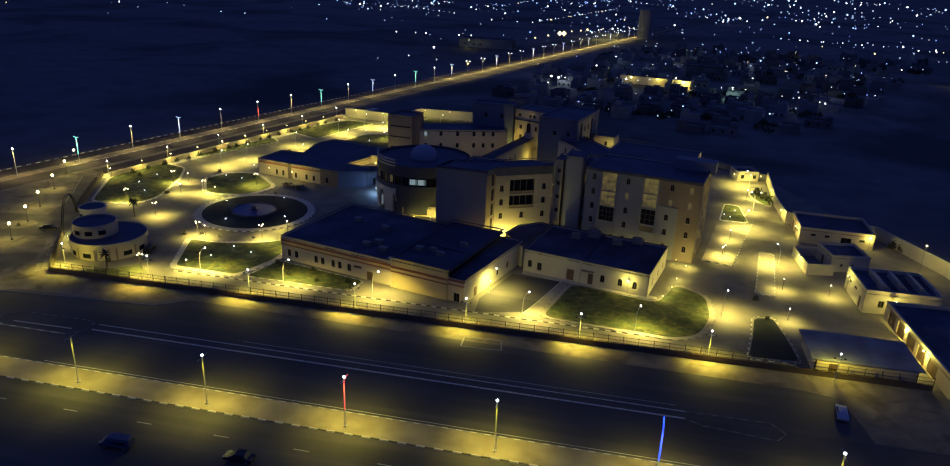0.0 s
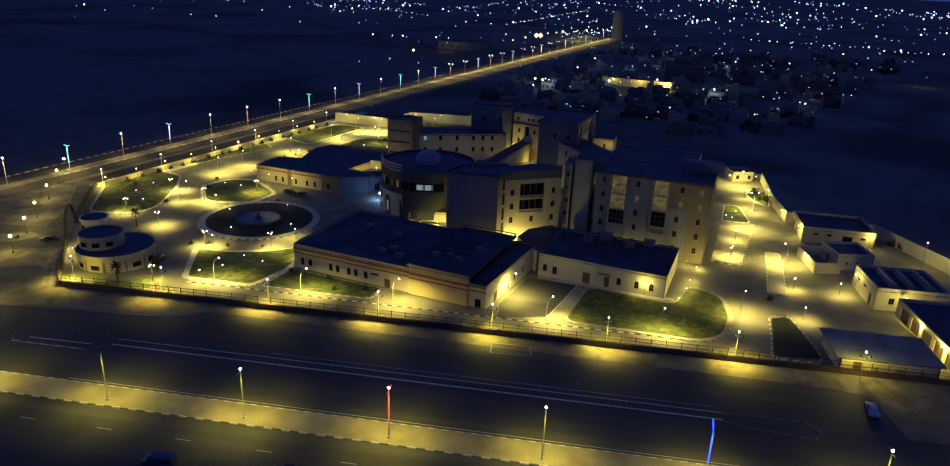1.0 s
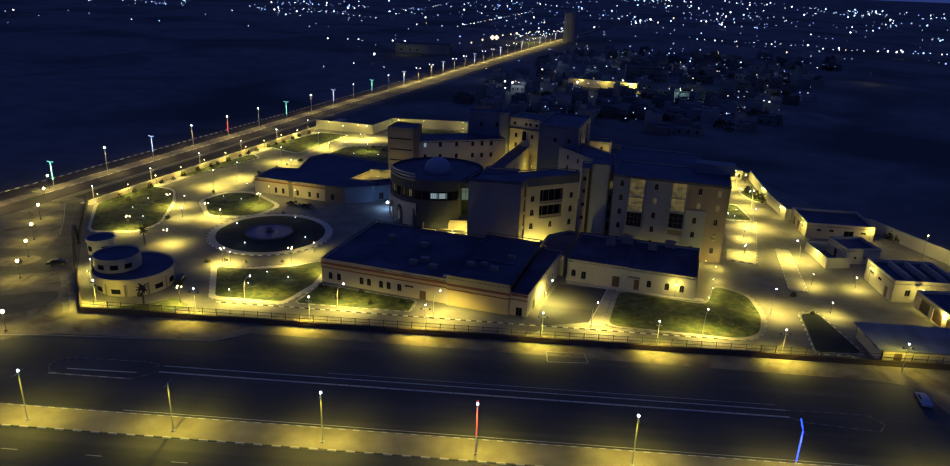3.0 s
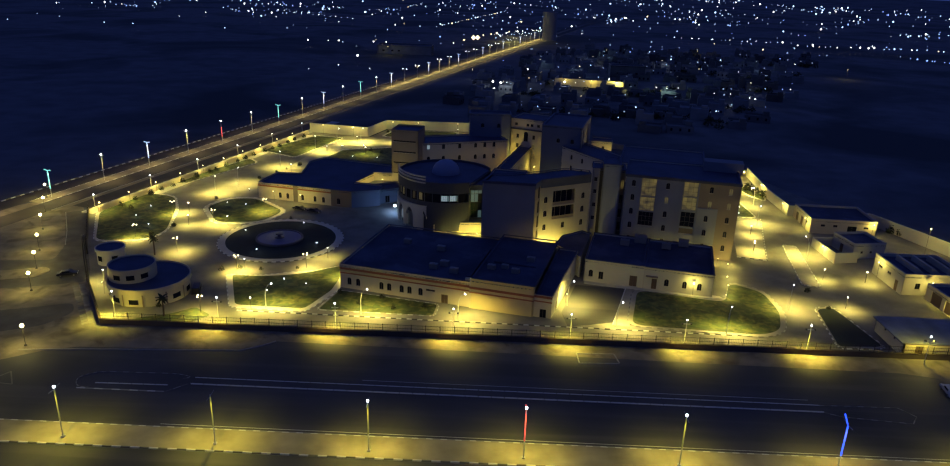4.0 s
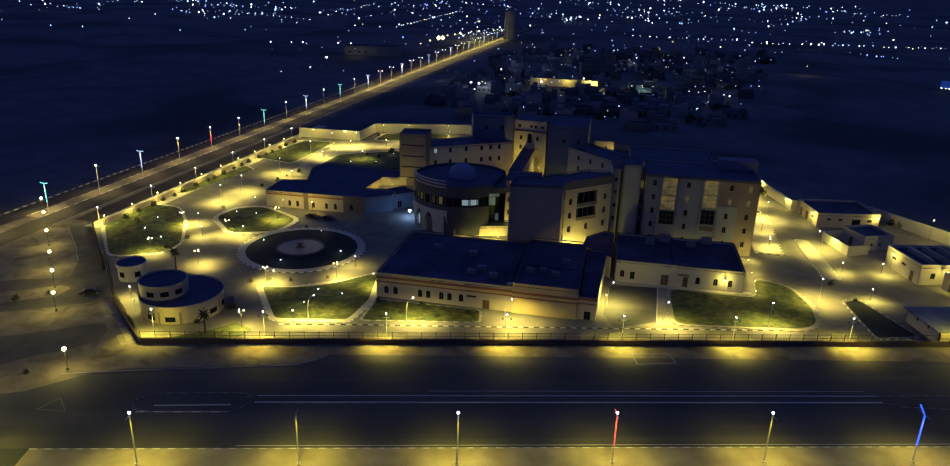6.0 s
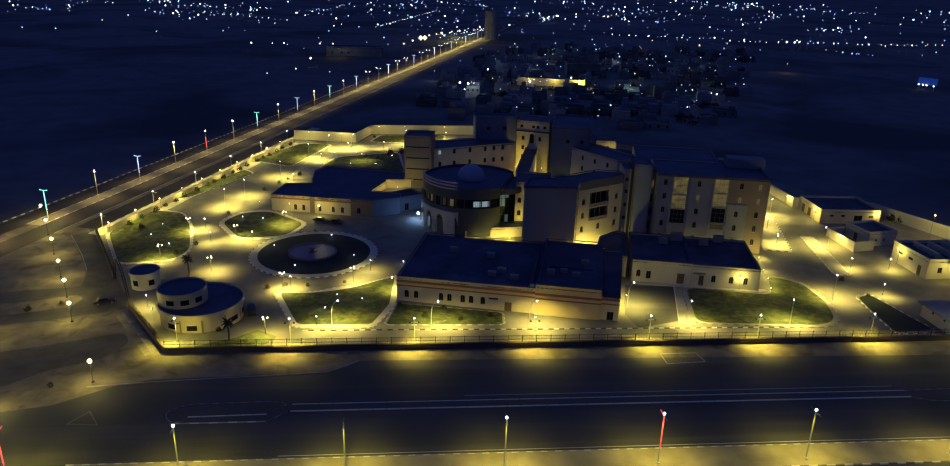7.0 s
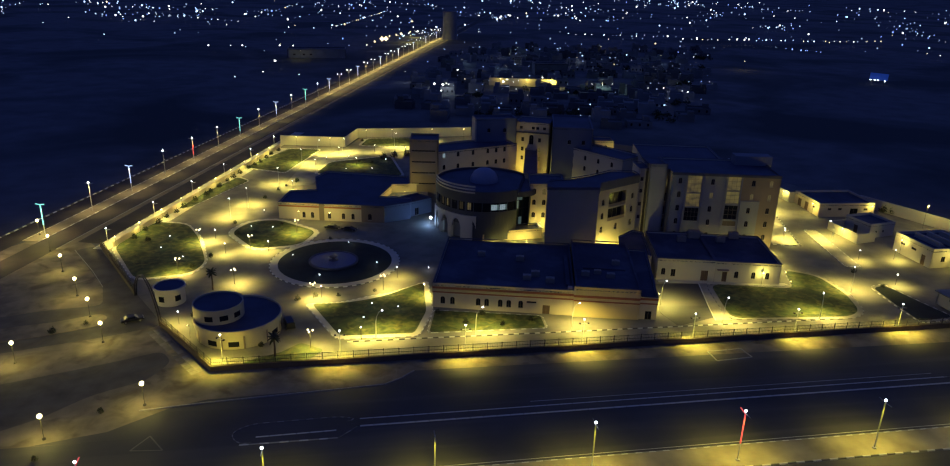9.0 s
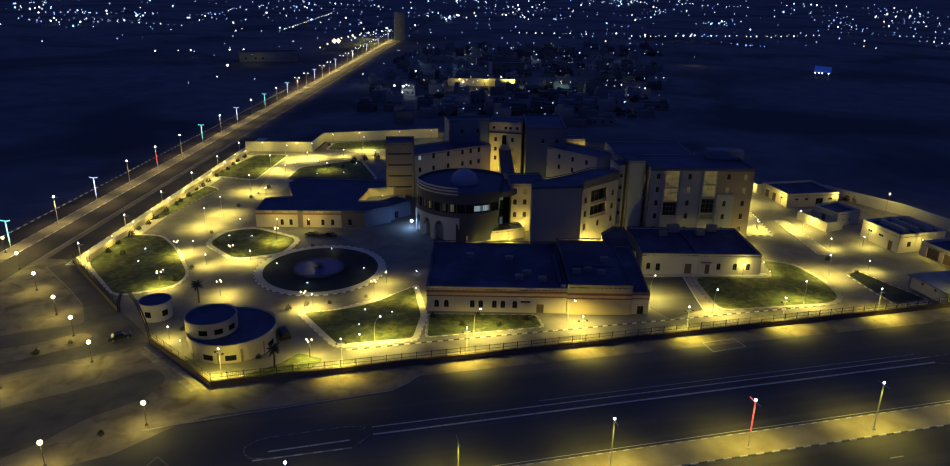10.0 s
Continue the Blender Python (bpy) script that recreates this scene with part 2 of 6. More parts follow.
def rounded(poly, r=2.0, n=5):
    """A polygon with its corners rounded."""
    out = []
    for i, p in enumerate(poly):
        p, a, b = Vector(p), Vector(poly[i - 1]), Vector(poly[(i + 1) % len(poly)])
        ra = min(r, (a - p).length * 0.45)
        rb = min(r, (b - p).length * 0.45)
        s, e = p + (a - p).normalized() * ra, p + (b - p).normalized() * rb
        for k in range(n + 1):
            t = k / n
            q = s * (1 - t) ** 2 + p * 2 * t * (1 - t) + e * t * t
            out.append((q.x, q.y))
    return out


# ---- ground, roads and pavements ----
def sheet(name, poly, z, mat, label, category, thick=0.0):
    bm = bmesh.new()
    if thick:
        prism(bm, poly, z - thick, z)
    else:
        area = sum(poly[i - 1][0] * poly[i][1] - poly[i][0] * poly[i - 1][1] for i in range(len(poly)))
        bm.faces.new([bm.verts.new((x, y, z)) for x, y in (poly if area > 0 else poly[::-1])])
    bm.normal_update()
    bmesh.ops.triangulate(bm, faces=[f for f in bm.faces if len(f.verts) > 4])
    drape(bm)
    ob = part(name, bm, mat)
    return tagged(ob, label, category, kind="structure")


STONES = {}


def stone_mesh(mat):
    """A kerb stone of unit size with a narrower top."""
    if mat.name not in STONES:
        bm = bmesh.new()
        lo = [bm.verts.new((x, y, 0)) for x, y in ((-0.5, -0.5), (0.5, -0.5), (0.5, 0.5), (-0.5, 0.5))]
        hi = [bm.verts.new((x, y, 1)) for x, y in ((-0.49, -0.38), (0.49, -0.38), (0.49, 0.38), (-0.49, 0.38))]
        bm.faces.new(hi)
        for q in range(4):
            bm.faces.new((lo[q], lo[(q + 1) % 4], hi[(q + 1) % 4], hi[q]))
        me = bpy.data.meshes.new("kerb_stone")
        bm.to_mesh(me)
        bm.free()
        me.materials.append(mat)
        STONES[mat.name] = me
    return STONES[mat.name]


def kerb_line(name, pts, closed=False, step=1.2, width=0.30, height=0.16, mats=(KERB_W, KERB_B), label="", z=0.0):
    """Kerb stones along a line, alternating in colour."""
    pts = [Vector(p) for p in pts]
    if closed:
        pts.append(pts[0])
    ob = thing(name, label or "row of painted concrete kerb stones", "kerb", kind="structure")
    k = 0
    for a, b in zip(pts, pts[1:]):
        d = b - a
        if d.length < 0.05:
            continue
        m = max(1, round(d.length / step))
        turn = math.degrees(math.atan2(d.y, d.x))
        for i in range(m):
            p = a.lerp(b, (i + 0.5) / m)
            st = new("kerb_stone", stone_mesh(mats[k % len(mats)]))
            st.parent = ob
            q = settle((p.x, p.y, z))
            st.matrix_basis = pose(q.x, q.y, q.z, 0, 0, turn + random.uniform(-0.5, 0.5)) @ Matrix.Diagonal((0.96 * d.length / m, width, height + 0.012 * random.random(), 1))
            k += 1
    return ob


# one sheet of ground to the horizon, sinking under the compound
bm = bmesh.new()
gx = [-4400, -1500, -600] + list(range(-160, 161, 8)) + [600, 1500, 4400]
gy = [-600, 0, 132] + list(range(138, 280, 8)) + [600, 1500, 4400]
gv = [[bm.verts.new((x, y, -1.25 * hollow(x, y))) for y in gy] for x in gx]
for i in range(len(gx) - 1):
    for j in range(len(gy) - 1):
        bm.faces.new((gv[i][j], gv[i + 1][j], gv[i + 1][j + 1], gv[i][j + 1]))
tagged(part("ground", bm, SOIL), "dark sandy open ground at night", "ground", kind="structure")

KERB_D = material("kerb_worn_dark", (0.17, 0.16, 0.13), 0.8, vary=0.25)
# front highway along x
sheet("road_service", [(-150, 111.85), (49, 111.85), (48, 118), (46.5, 124.8), (40, 126.2), (-86.2, 128.2), (-88.8, 125.8), (-92.2, 123.8), (-124.1, 122.6), (-129.8, 120.7), (-138.7, 114.5)], 0.03, ASPHALT, "dark asphalt service road beside the fence", "road")
sheet("road_north", [(-420, 97.8), (420, 97.8), (420, 111.8), (-420, 111.8)], 0.03, ASPHALT, "dark asphalt carriageway of the highway", "road")
sheet("road_south", [(-420, 72.5), (420, 72.5), (420, 91.6), (-420, 91.6)], 0.03, ASPHALT, "dark asphalt far carriageway of the highway", "road")
sheet("median", [(-129, 92), (420, 92), (420, 97.4), (-129, 97.4)], 0.14, SAND, "raised sandy median strip between the carriageways", "median", 0.13)
kerb_line("kerb_median_north", [(-129, 97.5), (120, 97.5)], label="row of pale concrete kerb stones along the median", mats=(KERB_W, KERB_G))
kerb_line("kerb_median_south", [(-129, 91.9), (120, 91.9)], step=1.5, mats=(KERB_W, KERB_D), label="row of black and white kerb stones along the median")
sheet("verge", [(-128, 120), (-92, 122), (40, 124.5), (46, 122), (47.5, 112), (110, 112), (110, 132.6), (-126, 132.6)], 0.02, VERGE, "pale sandy verge outside the fence", "verge")
# separator between highway and service road
sheet("separator", [(-97.4, 111.05), (18.2, 111.05), (18.2, 112.95), (-97.3, 112.95)], 0.13, ASPHALT, "narrow raised dark separator strip between two roads", "separator", 0.12)
for y in (110.9, 113.0):
    kerb_line("kerb_separator", [(-97, y), (18.4, y)], mats=(KERB_W,), step=2.4, label="pale concrete kerb of the road separator")
kerb_line("kerb_separator_loop", rounded([(-97.2, 113.1), (-100.5, 114.2), (-115.5, 113.8), (-118.6, 111.4), (-116.6, 108.0)], 2), width=0.2, height=0.08, mats=(KERB_D, KERB_G), label="worn concrete kerb round the end of the separator")
kerb_line("kerb_separator_front", [(-116.6, 108.0), (-100.6, 108.0)], step=1.6, width=0.3, height=0.1, mats=(KERB_W, KERB_G), label="pale broken kerb at the end of the separator")
kerb_line("kerb_separator_inner", [(-114.2, 109.9), (-100.9, 110.2)], step=2.4, width=0.28, height=0.1, mats=(KERB_W,), label="pale concrete kerb at the end of the separator")
kerb_line("kerb_separator_nose", [(-100.4, 108.1), (-97.4, 110.9)], width=0.2, height=0.08, mats=(KERB_D, KERB_G), label="worn concrete kerb at the end of the separator")
kerb_line("kerb_separator_end", [(18.2, 110.9), (21.2, 109.6), (33.0, 108.4), (34.8, 110.7), (32.7, 113.4), (18.1, 113.1)], width=0.2, height=0.08, mats=(KERB_D, KERB_G), label="pale concrete kerb round the end of the separator")
kerb_line("kerb_service", [(-135.1, 120.3), (-124.1, 121.5), (-92.2, 123.8), (-88.8, 125.8), (-86.2, 128.2)], mats=(KERB_G,), label="pale concrete kerb of the service road")

# boulevard on the left, running away from the camera
BD = Vector((0.277, 0.9609))
BO = Vector((-184.9, 216.3))
BR = Vector((BD.y, -BD.x))


def blvd(along, right):
    p = BO + BD * along + BR * right
    return (p.x, p.y)


def strip(name, s0, s1, a, b, z, mat, label, category, thick=0.0):
    return sheet(name, [blvd(s0, a), blvd(s1, a), blvd(s1, b), blvd(s0, b)], z, mat, label, category, thick)


strip("boulevard_far_lane", -130, 1500, -10.1, -2.6, 0.03, BLVD, "asphalt lane of a long boulevard", "road")
strip("boulevard_near_lane", -130, 1500, 2.2, 10.4, 0.03, BLVD, "asphalt lane of a long boulevard", "road")
strip("boulevard_service_lane", -4, 150, 12.6, 19.8, 0.035, BLVD, "asphalt service lane beside the compound wall", "road")
strip("boulevard_median", -6, 900, -2.4, 2.0, 0.14, MEDPAVE, "raised sandy median of the boulevard", "median", 0.13)
strip("boulevard_walk", -8, 150, 20.0, 24.3, 0.05, PAVING, "pale paved walk beside the boundary wall", "pavement", 0.05)
strip("boulevard_verge", -10, 900, 10.6, 12.4, 0.05, MEDPAVE, "sandy strip between boulevard lanes", "verge", 0.05)
kerb_line("kerb_boulevard", [blvd(-40, -10.4), blvd(300, -10.4)], step=1.7, width=0.45, height=0.22, label="row of black and white kerb stones along the boulevard")
kerb_line("kerb_boulevard_median_a", [blvd(-6, -2.5), blvd(220, -2.5)], step=2, mats=(KERB_G, KERB_W), label="pale kerb along the boulevard median")
kerb_line("kerb_boulevard_median_b", [blvd(-6, 2.1), blvd(220, 2.1)], step=2, mats=(KERB_G, KERB_W), label="pale kerb along the boulevard median")
kerb_line("kerb_boulevard_service", [blvd(-10, 10.5), blvd(200, 10.5)], step=2, mats=(KERB_G,), label="pale concrete kerb between boulevard lanes")
kerb_line("kerb_boulevard_walk", [blvd(-8, 19.9), blvd(150, 19.9)], step=2, mats=(KERB_W, KERB_G), label="pale concrete kerb of the walk")
# approach to the gate
GATEROAD = material("worn_gate_asphalt", (0.10, 0.090, 0.074), 0.9, scale=2.0, fine=6, vary=0.3, bump=0.3, spots=((0.12, 0.10, 0.07), 0.16, 0.56, 0.72))
sheet("gate_drive", rounded([(-167.7, 205.5), (-149.5, 172.8), (-142.3, 160.3), (-138.8, 153.6), (-149.0, 149.6), (-170, 143.8), (-198, 139), (-194, 160), (-174.1, 161.5), (-165.9, 164.2), (-154.5, 165.5), (-157.5, 176), (-172.5, 202.5)], 2.5), 0.035, GATEROAD, "dark asphalt approach to the gate", "road")
sheet("corner_lane", rounded([(-188, 124), (-162.4, 132.3), (-151.5, 135.9), (-143.0, 139.0), (-136.2, 141.9), (-133.4, 137.3), (-136.4, 130.7), (-144.8, 126.5), (-151.1, 120.0), (-158.0, 115.7), (-182, 106)], 2), 0.035, GATEROAD, "worn asphalt lane across the road corner", "road")
sheet("verge_corner", [(-165, 98), (-145.7, 108.8), (-138.7, 114.5), (-129.8, 120.7), (-126, 121.5), (-126, 132), (-139, 153), (-168, 205), (-180, 222), (-195, 200), (-222, 110), (-240, 98)], 0.025, VERGE, "sandy open ground at the road corner", "ground")

kerb_line("kerb_gate_drive", [(-157.5, 176), (-163, 186.5), (-172.5, 202.5)], step=1.6, height=0.1, width=0.2, mats=(KERB_G,), label="pale kerb of the gate approach")
sheet("pavement_corner", [(-139.0, 152.6), (-141.6, 150.9), (-127.9, 130.0), (-125.4, 131.8)], 0.04, VERGE, "worn concrete slab walk outside the corner fence", "pavement", 0.03)
sheet("gate_island", rounded([(-195, 143), (-162.8, 150.8), (-152.2, 154.6), (-151.3, 159.0), (-153.6, 161.0), (-161.9, 157.7), (-192, 152)], 1.5), 0.13, VERGE, "narrow raised sandy island at the gate approach", "median", 0.12)
# compound floor
FENCE_Y = 132.8
sheet("pavement_compound", [(-125.5, FENCE_Y), (100, FENCE_Y), (88.6, 198.1), (79.5, 221.4), (59.2, 277.6), (19.1, 302.1), (-41.4, 343.2), (-93.7, 341.5), (-99.4, 323.4), (-128.5, 329.4), (-167.7, 205.4), (-148.3, 169.5), (-138.8, 153.2)], 0.02, DRIVE, "pale worn asphalt drive of the compound", "pavement")

FC = (-102.0, 187.1)


def lawn(name, poly, label="patchy green lawn edged by paving", r=2.5, edge=1.9, mat=GRASS, rim=PAVING, stones=(KERB_W, KERB_G)):
    p = rounded(poly, r)
    c = Vector((sum(x for x, _ in p) / len(p), sum(y for _, y in p) / len(p)))
    out = []
    for x, y in p:
        d = Vector((x, y)) - c
        out.append(tuple(c + d * (1 + edge / max(d.length, 1))))
    sheet(name + "_border", out, 0.12, rim, "pale paved border of a lawn", "pavement", 0.11)
    sheet(name, p, 0.17, mat, label, "lawn", 0.16)
    kerb_line(name + "_kerb", out, True, mats=stones, label="pale painted kerb stones round a lawn")


bow = [(FC[0] + 26.5 * math.cos(radians(a)), FC[1] + 26.5 * math.sin(radians(a))) for a in range(-98, -38, 8)]
lawn("lawn_entrance", [(-106.9, 161.0), (-100.4, 144.2), (-84.4, 143.6), (-80.6, 154.2), (-79.6, 170.4)] + bow[::-1][1:-1], r=1.5, edge=1.6)
lawn("lawn_frontage", [(-81.2, 143.6), (-78.5, 154.2), (-54.8, 148.7), (-55.3, 142.9)], r=1.2, edge=0.5, rim=WALK)
lawn("lawn_corner", [(-162.8, 204.0), (-156.8, 224.8), (-147.0, 221.6), (-141.4, 209.0), (-136.2, 189.9), (-138.4, 182.6), (-151.4, 180.2)], r=3.5, edge=1.0)
lawn("lawn_side", [(-133.0, 212.8), (-129.0, 222.0), (-121.0, 223.6), (-108.2, 211.6), (-112.2, 201.0), (-124.8, 198.6)], r=3.5, edge=1.5)
lawn("lawn_strip", [(-156.5, 235.8), (-139.6, 274.6), (-135.1, 269.3), (-149.7, 239.1)], r=2, edge=0.8)
lawn("lawn_strip_back", [(-139.0, 289.4), (-124.3, 320.2), (-111.3, 317.8), (-123.1, 280.5)], r=2, edge=1)
lawn("lawn_east", [(-6.4, 161.6), (-10.9, 142.6), (17.6, 140.4), (22.2, 143.2), (25.2, 152.5), (24.9, 163.5), (18.2, 168.6), (13.8, 156.6)], r=3, edge=1.3, rim=WALK, stones=(KERB_G, KERB_D))
lawn("lawn_gate_east", [(34.8, 154.8), (39.0, 156.0), (41.8, 137.2), (32.2, 136.4)], "dark overgrown planting bed edged by paving", r=1.5, edge=1.0, mat=GARDEN, rim=WALK, stones=(KERB_W, KERB_D))
lawn("lawn_back", [(-111.4, 277.9), (-106.4, 295.4), (-81.9, 304.3), (-78.7, 272.4)], r=3, edge=1.2)
lawn("lawn_north", [(-94.0, 324.8), (-90.2, 338.4), (-60.5, 339.1), (-62.2, 320.9)], r=3, edge=1.2)
lawn("lawn_tower_side", [(35.4, 224.5), (38.8, 241.5), (43.0, 240.7), (43.4, 224.5)], r=1.5, edge=0.8)
lawn("lawn_back_gate", [(49.6, 250), (48.6, 258), (53.0, 263.2), (54.2, 247.5), (53, 244)], r=2, edge=0.8)

strip("walk_west", -3, 117, 24.9, 28.2, 0.07, PAVING, "pale paved walk inside the boundary wall", "pavement", 0.05)
sheet("lawn_lodge", rounded([(-120.5, 134.4), (-107.5, 134.2), (-103.8, 138.6), (-108.6, 142.2), (-112.4, 138.6), (-117.5, 136.4)], 1.0), 0.08, GRASS, "small grass patch before the gate lodge", "lawn", 0.06)
# paved walks and islands on the east side
sheet("walk_tower", [(26.3, 188.1), (33.6, 185.9), (44.2, 222.6), (33.6, 219.0)], 0.12, WALK, "pale paved forecourt beside the tall ward", "pavement", 0.11)
kerb_line("kerb_walk_tower", [(26.1, 187.8), (33.8, 185.6), (44.5, 222.7)], label="black and white kerb stones of the forecourt")
sheet("island_east", rounded([(43.0, 199.0), (46.3, 197.8), (41.2, 168.6), (37.2, 169.4)], 1.2), 0.12, WALK, "narrow pale paved island in the service drive", "pavement", 0.11)
kerb_line("kerb_island_east", rounded([(42.9, 199.2), (46.5, 198.0), (41.4, 168.4), (37.0, 169.2)], 1.2), True, mats=(KERB_W, KERB_G), label="pale kerb stones round an island")
sheet("walk_court", [(-9.0, 162.6), (-7.0, 162.3), (-11.6, 141.6), (-15.2, 142.0)], 0.10, WALK, "pale paved path between court and lawn", "pavement", 0.09)
sheet("court_between", [(-21.4, 163.6), (-9.4, 162.5), (-14.6, 143.7), (-25.3, 140.4), (-26.2, 147.4)], 0.06, ASPHALT, "worn paved court between two low buildings", "pavement", 0.05)
kerb_line("kerb_front_path", [(-99, 141.4), (-82, 141.2), (-55, 140.6), (-28, 140.2), (14, 139.6)], label="black and white kerb stones along the front drive")
sheet("apron_annex", [(-19.2, 164.6), (-18.9, 166.9), (13.4, 160.2), (14.6, 157.0)], 0.10, PAVING, "pale paved apron along the annex", "pavement", 0.09)
kerb_line("court_edge", [(-9.1, 162.6), (-15.3, 142.0)], mats=(KERB_W,), width=0.25, label="pale kerb between court and lawn")
# back drive
sheet("back_drive", rounded([(-122, 262), (-116, 300), (-103, 316), (-72, 324), (-72, 314), (-99, 304), (-108, 290), (-112, 262)], 4), 0.05, WALK, "pale curving back drive", "pavement", 0.04)

# fountain circle
sheet("fountain_border", circle(FC, 17.1, 72), 0.12, PAVING, "pale paved ring round the fountain garden", "pavement", 0.11)
kerb_line("kerb_fountain", circle(FC, 17.25, 96), True, step=1.3, label="black and white kerb stones round the fountain garden")
sheet("fountain_garden", circle(FC, 15.1, 72), 0.17, GARDEN, "dark round garden bed round a fountain", "lawn", 0.16)

# worn slabs of the corner walk
fa, fb = Vector((-139.1, 152.4)), Vector((-125.6, 132.2))
fd = (fb - fa).normalized()
fr = Vector((fd.y, -fd.x))
bm = bmesh.new()
box(bm, -0.62, -0.62, 0, 0.62, 0.62, 0.05)
slab = part("slab", bm, WORN, bpy.data.objects["pavement_corner"])
n = 0
for i in range(17):
    for j in range(2):
        if (i * 7 + j * 3) % 11 == 4:
            continue
        q = fa + fd * (0.9 + 1.36 * i) + fr * (0.85 + 1.36 * j)
        mm = pose(q.x, q.y, 0.03 + 0.012 * random.random(), 0.5 * random.random(), 0, math.degrees(math.atan2(fd.y, fd.x)) + random.uniform(-1, 1))
        if n == 0:
            slab.matrix_basis = mm
        else:
            share("slab", slab, bpy.data.objects["pavement_corner"], mm)
        n += 1
# faded triangle painted on the road
tri = [Vector((-133.6, 108.7)), Vector((-131.4, 112.4)), Vector((-128.5, 108.2))]
bm = bmesh.new()
for a, b in zip(tri, tri[1:] + tri[:1]):
    beam(bm, a, b, -0.12, 0.12, 0.03, 0.037)
tagged(part("marking_triangle", bm, KERB_D), "faded white triangle painted on asphalt", "road marking", kind="structure")


# ---- buildings ----
def ring(bm, w, h, t, y0, y1):
    """A rectangular frame in one piece."""
    loops = []
    for y in (y0, y1):
        for d in (0, t):
            loops.append([bm.verts.new(p) for p in ((-w / 2 + d, y, d), (w / 2 - d, y, d), (w / 2 - d, y, h - d), (-w / 2 + d, y, h - d))])
    fo_, fi, bo, bi = loops
    for k in range(4):
        n = (k + 1) % 4
        bm.faces.new((fo_[k], fo_[n], fi[n], fi[k]))
        bm.faces.new((bo[n], bo[k], bi[k], bi[n]))
        bm.faces.new((fi[k], fi[n], bi[n], bi[k]))
        bm.faces.new((fo_[n], fo_[k], bo[k], bo[n]))


WINDOWS = {}


def mesh_of(name, bm, mat):
    me = bpy.data.meshes.new(name)
    bm.to_mesh(me)
    bm.free()
    me.materials.append(mat)
    return me


def window_kit(kind, w, h, wall):
    """Meshes of a window, centred at its sill and facing -y: frame, sill, mullion, panes, arch head."""
    kit = {}
    t = 0.07
    bm = bmesh.new()
    ring(bm, w, h, t, 0.12, 0.22)
    kit["frame"] = mesh_of("window", bm, FRAME)
    bm = bmesh.new()
    box(bm, -w / 2 - 0.05, -0.08, -0.07, w / 2 + 0.05, 0.118, -0.004)
    kit["sill"] = mesh_of("sill", bm, COPING)
    bm = bmesh.new()
    box(bm, -0.03, 0.13, t, 0.03, 0.21, h - t)
    kit["mullion"] = mesh_of("mullion", bm, FRAME)
    nx = max(2, round(w / 1.2))
    kit["bars"] = [h * k / round(h / 1.3) for k in range(1, round(h / 1.3))] if w > 3 and h > 2.6 else []
    bm = bmesh.new()
    box(bm, -w / 2 + t, 0.125, -0.03, w / 2 - t, 0.2, 0.03)
    kit["transom"] = mesh_of("transom", bm, FRAME)
    kit["at"] = [-w / 2 + w * k / nx for k in range(1, nx)]
    for g, mat in (("", GLASS), ("warm", LITWIN), ("cool", COOLWIN), ("dim", DIMWIN)):
        bm = bmesh.new()
        box(bm, -w / 2 + 0.02, 0.15, 0.02, w / 2 - 0.02, 0.17, h - 0.02)
        kit["pane" + g] = mesh_of("pane", bm, mat)
    if kind == "arch":
        bm = bmesh.new()
        arc = [(w / 2 * math.cos(k * math.pi / 12), h - w / 2 + w / 2 * math.sin(k * math.pi / 12)) for k in range(13)]
        strips = []
        for y in (0.02, 0.11):
            strips.append(([bm.verts.new((x, y, z)) for x, z in arc], [bm.verts.new((x, y, h + 0.01)) for x, z in arc]))
        (fa_, ft), (ba, bt) = strips
        for k in range(12):
            bm.faces.new((fa_[k + 1], fa_[k], ft[k], ft[k + 1]))
            bm.faces.new((ba[k], ba[k + 1], bt[k + 1], bt[k]))
            bm.faces.new((fa_[k], fa_[k + 1], ba[k + 1], ba[k]))
        kit["arch"] = mesh_of("arch_head", bm, wall or CREAM)
    return kit


def window(parent, m, w, h, kind="arch", glow=None, wall=None):
    key = (kind, round(w, 2), round(h, 2), wall.name if wall else "")
    if key not in WINDOWS:
        WINDOWS[key] = window_kit(kind, w, h, wall)
    kit = WINDOWS[key]
    o = new("window", kit["frame"])
    o.parent = parent
    o.matrix_basis = m
    p = new("pane", kit["pane" + (glow or "")])
    p.parent = o
    if glow:
        p["label"] = "lit window pane"
    q = new("sill", kit["sill"])
    q.parent = o
    for x in kit["at"]:
        q = new("mullion", kit["mullion"])
        q.parent = o
        q.matrix_basis = pose(x, 0, 0)
    for z in kit["bars"]:
        q = new("transom", kit["transom"])
        q.parent = o
        q.matrix_basis = pose(0, 0, z)
    if "arch" in kit:
        q = new("arch_head", kit["arch"])
        q.parent = o
    return o


